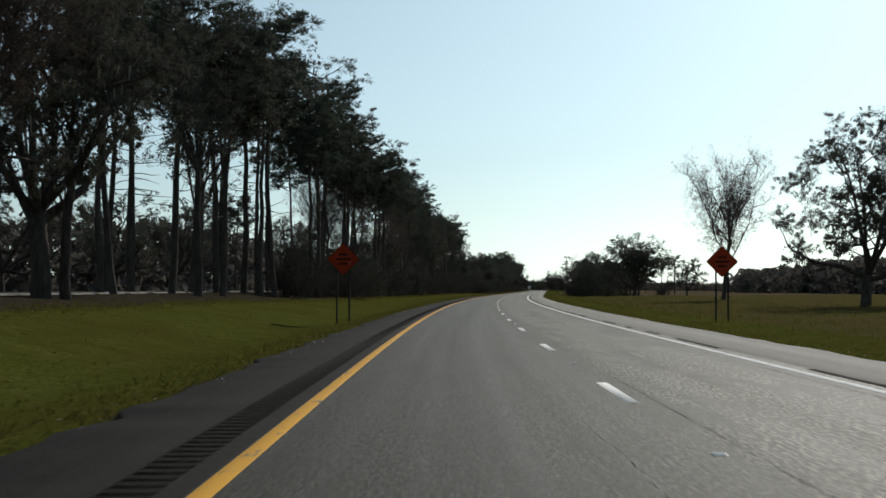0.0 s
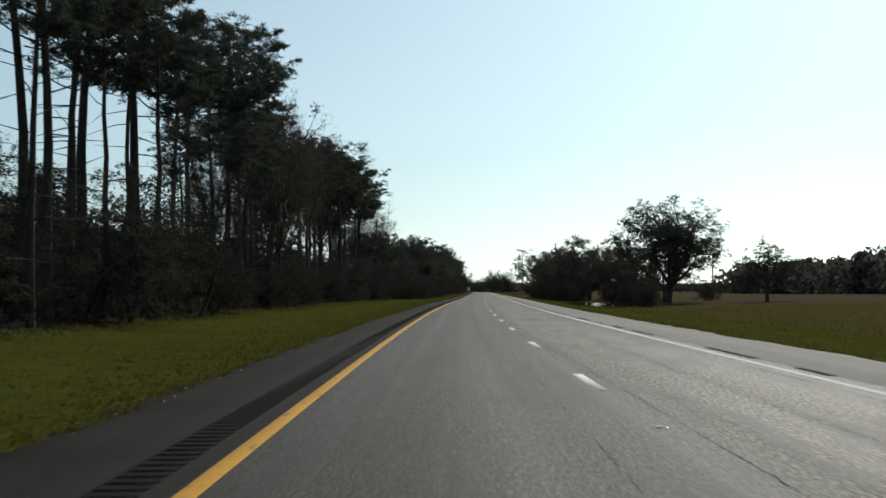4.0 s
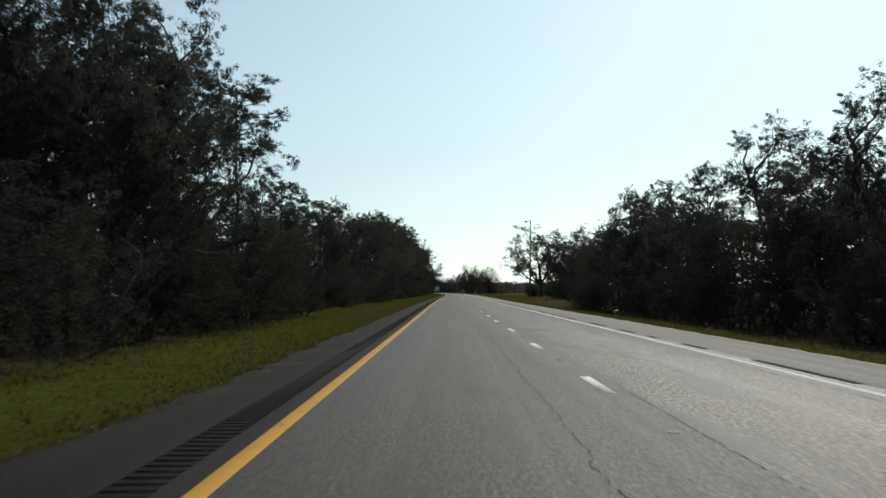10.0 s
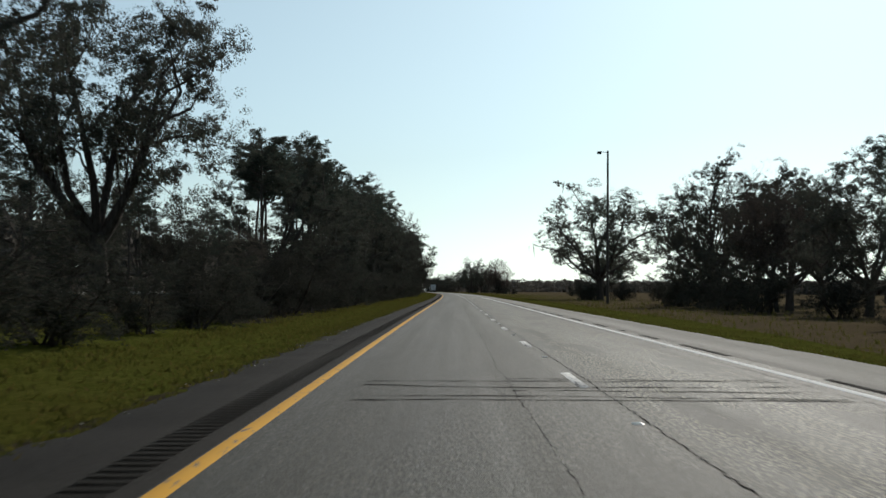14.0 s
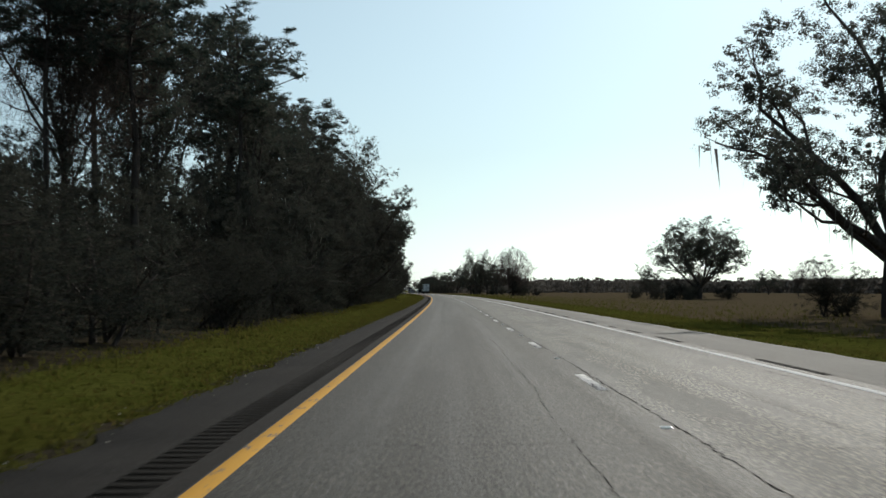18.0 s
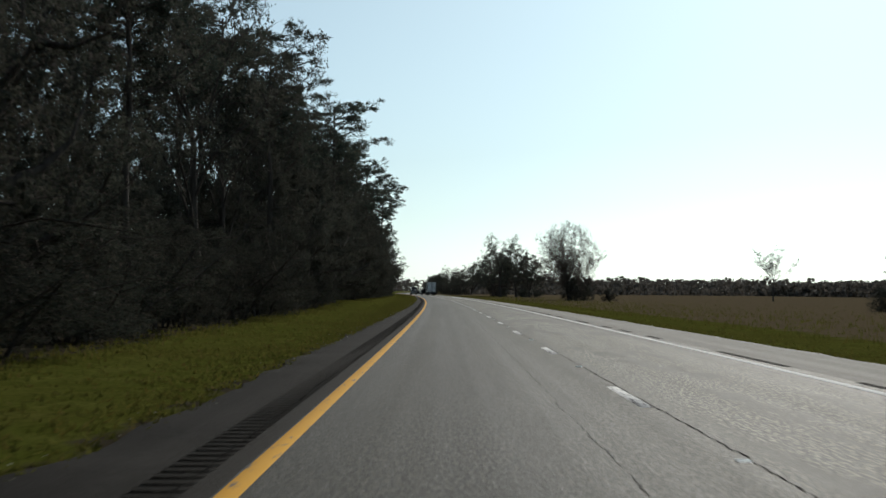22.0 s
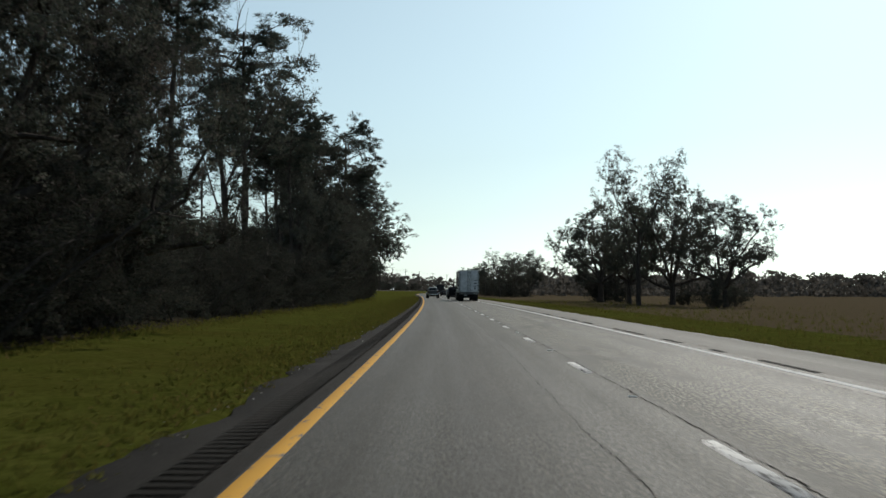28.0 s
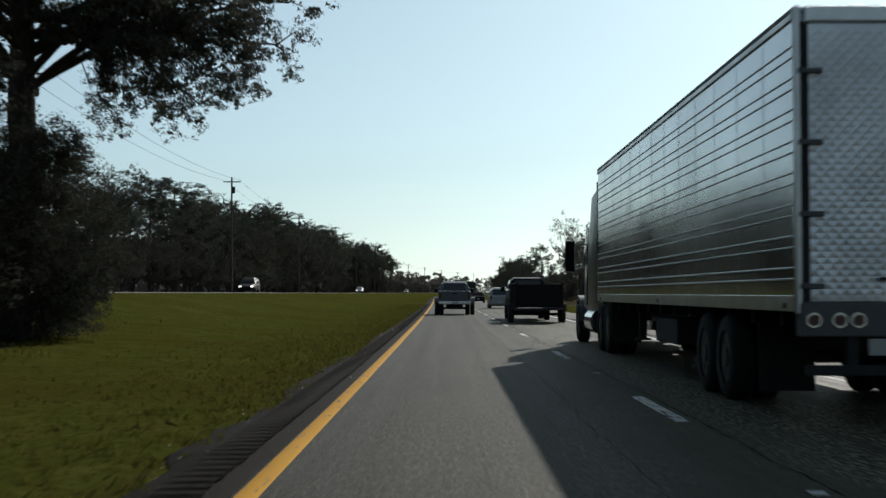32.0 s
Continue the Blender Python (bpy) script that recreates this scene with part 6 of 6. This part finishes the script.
DASH0, DASH_STEP = -8.04, 12.19
mk = np.random.default_rng(3)
dash = {}
n = -2
while DASH0 + n * DASH_STEP < 1700:
    s = DASH0 + n * DASH_STEP
    worn = s > 430
    if worn in dash:
        ob = new("lane_dash", dash[worn].data)
        ob.parent = road
    else:
        ob = dash[worn] = flat_piece("lane_dash", 0.15, 3.05, 0.006, M_WHITE_WORN if worn else M_WHITE, road)
    lay(ob, s, 0.0 + mk.normal(0, 0.01), 0.007)
    if s < 1420:
        if "marker" in dash:
            ob = new("reflective_marker", dash["marker"].data)
            ob.parent = road
        else:
            bm = bmesh.new()
            box(bm, -0.055, 0.055, -0.05, 0.05, 0, 0.018, 0.006, 1)
            for v in bm.verts:
                if v.co.z > 0.01:
                    v.co.y *= 0.55
            ob = dash["marker"] = part("reflective_marker", bm, M_LENS, road, "small white reflective pavement marker")
        lay(ob, s + DASH_STEP / 2, 0.02, 0.006)
    n += 1


def crack(s0, s1, u, width, wander, step, seed, broken, name="crack"):
    """A tarred seam wandering along the road."""
    r = np.random.default_rng(seed)
    ss = np.arange(s0, s1, step)
    off = np.zeros(len(ss))
    for k in range(1, len(ss)):
        off[k] = 0.965 * off[k - 1] + r.normal(0, wander) * (4.0 if r.random() < 0.04 else 1.0)
    w = width * r.uniform(0.1, 1.4, len(ss)) * (r.random(len(ss)) < 0.93)
    uu = u + off + r.normal(0, 0.011, len(ss)) + 0.025 * np.sin(ss / 37.0 + seed)
    V = []
    for sgn in (-0.5, 0.5):
        X, Y = at(ss, uu + sgn * w)
        V.append(np.stack([X, Y, np.full_like(X, 0.0095)], -1))
    V = np.concatenate(V)
    m = len(ss)
    keep = np.convolve(r.random(m), np.ones(9) / 9, 'same') > broken
    i = np.arange(m - 1)[keep[:-1]]
    return tagged(link_mesh(name, V, np.stack([i, i + m, i + m + 1, i + 1], -1), M_TAR, road), "dark crack in the asphalt")


crack(425, 1245, 0.13, 0.02, 0.0025, 0.1, 1, 0.25)
crack(-20, 425, 0.28, 0.010, 0.002, 0.1, 2, 0.4)
crack(280, 1245, -0.95, 0.009, 0.004, 0.1, 3, 0.36)
crack(-20, 290, -0.75, 0.0065, 0.003, 0.1, 4, 0.42)
crack(-20, 1245, 1.7, 0.0065, 0.004, 0.1, 5, 0.44)
crack(-20, 1245, 3.12, 0.015, 0.002, 0.2, 6, 0.25)
crack(740, 1245, -3.98, 0.02, 0.003, 0.25, 7, 0.36)
for k, s in enumerate((74, 190, 318, 401, 512.5, 513.2, 514.1, 515.0, 515.6, 516.2, 655, 760, 905, 1011)):
    r = np.random.default_rng(40 + k)
    uu = np.arange(-3.0 if k % 3 else -1.0, 3.2, 0.25)
    ss = s + np.cumsum(r.normal(0, 0.05, len(uu)))
    w = (0.03 if 512 < s < 517 else 0.006) * r.uniform(0.2, 1.8, len(uu))
    V = np.concatenate([np.stack([*at(ss - w, uu), np.full_like(uu, 0.0098)], -1), np.stack([*at(ss + w, uu), np.full_like(uu, 0.0098)], -1)])
    i = np.arange(len(uu) - 1)
    tagged(link_mesh("crack", V, np.stack([i, i + 1, i + len(uu) + 1, i + len(uu)], -1), M_TAR, road), "dark crack across the asphalt")

# grass along both verges, thickest beside the pavement
gr = np.random.default_rng(21)


def tufts(n, s0, s1, draw_u, h0, h1):
    ss = gr.uniform(s0, s1, n)
    uu = draw_u(ss)
    X, Y = at(ss, uu)
    Z = ground_z(ss, uu)
    base = np.stack([X, Y, Z - 0.01], -1)
    tri = []
    for _ in range(3):
        a = gr.uniform(0, 6.28, n)
        w = np.stack([np.cos(a), np.sin(a), 0 * a], -1) * gr.uniform(0.012, 0.03, (n, 1))
        jit = np.concatenate([gr.normal(0, 0.05, (n, 2)), np.zeros((n, 1))], 1)
        tip = np.concatenate([gr.normal(0, 0.05, (n, 2)), gr.uniform(h0, h1, (n, 1))], 1)
        tri.append(np.stack([base + jit + w, base + jit - w, base + jit + tip], 1))
    return np.concatenate(tri).reshape(-1, 3)


edge_l = tufts(70000, -25, 1330, lambda s: inner_edge(s) + 0.12 - 0.2 * np.abs(np.sin(s * 0.9) * np.sin(s * 0.37)) - gr.exponential(1.3, len(s)), 0.03, 0.1)
edge_r = tufts(26000, -25, 1330, lambda s: 6.0 + 0.2 * np.abs(np.sin(s * 0.7) * np.sin(s * 0.31)) + gr.exponential(1.6, len(s)), 0.03, 0.11)
rough = tufts(26000, -25, 1245, lambda s: tree_edge(s) + gr.normal(0.1, 0.6, len(s)), 0.05, 0.16)
fieldg = tufts(22000, -25, 1245, lambda s: 10 + gr.exponential(9, len(s)), 0.08, 0.3)
v = np.concatenate([edge_l, edge_r, rough, fieldg])
tagged(link_mesh("verge_grass", v, np.arange(len(v)).reshape(-1, 3), M_BLADE), "short green and straw-coloured verge grass", "grass", kind="stuff")

# pale grit and litter along the grass edge
n = 3000
ss = gr.uniform(-25, 1300, n)
uu = np.where(gr.random(n) < 0.75, inner_edge(ss) + 0.05 + gr.normal(0, 0.18, n), 6.0 + gr.normal(0, 0.2, n))
X, Y = at(ss, uu)
c = np.stack([X, Y, np.where(uu < 0, -0.005, -0.012) + 0.012], -1)
sz = gr.uniform(0.005, 0.017, (n, 1))
k4 = np.array([(1, 0, -0.4), (-0.5, 0.87, -0.4), (-0.5, -0.87, -0.4), (0, 0, 0.8)])
V = (c[:, None, :] + k4[None] * sz[:, None, :]).reshape(-1, 3)
F = (np.arange(n)[:, None, None] * 4 + np.array([(0, 1, 3), (1, 2, 3), (2, 0, 3)])[None]).reshape(-1, 3)
M_GRIT = leafy("grit", [(0.0, (0.1, 0.09, 0.08)), (0.7, (0.25, 0.23, 0.2)), (1.0, (0.5, 0.48, 0.45))])
tagged(link_mesh("grit", V, F, M_GRIT), "pale grit and scraps along the pavement edge", "grit", kind="stuff")
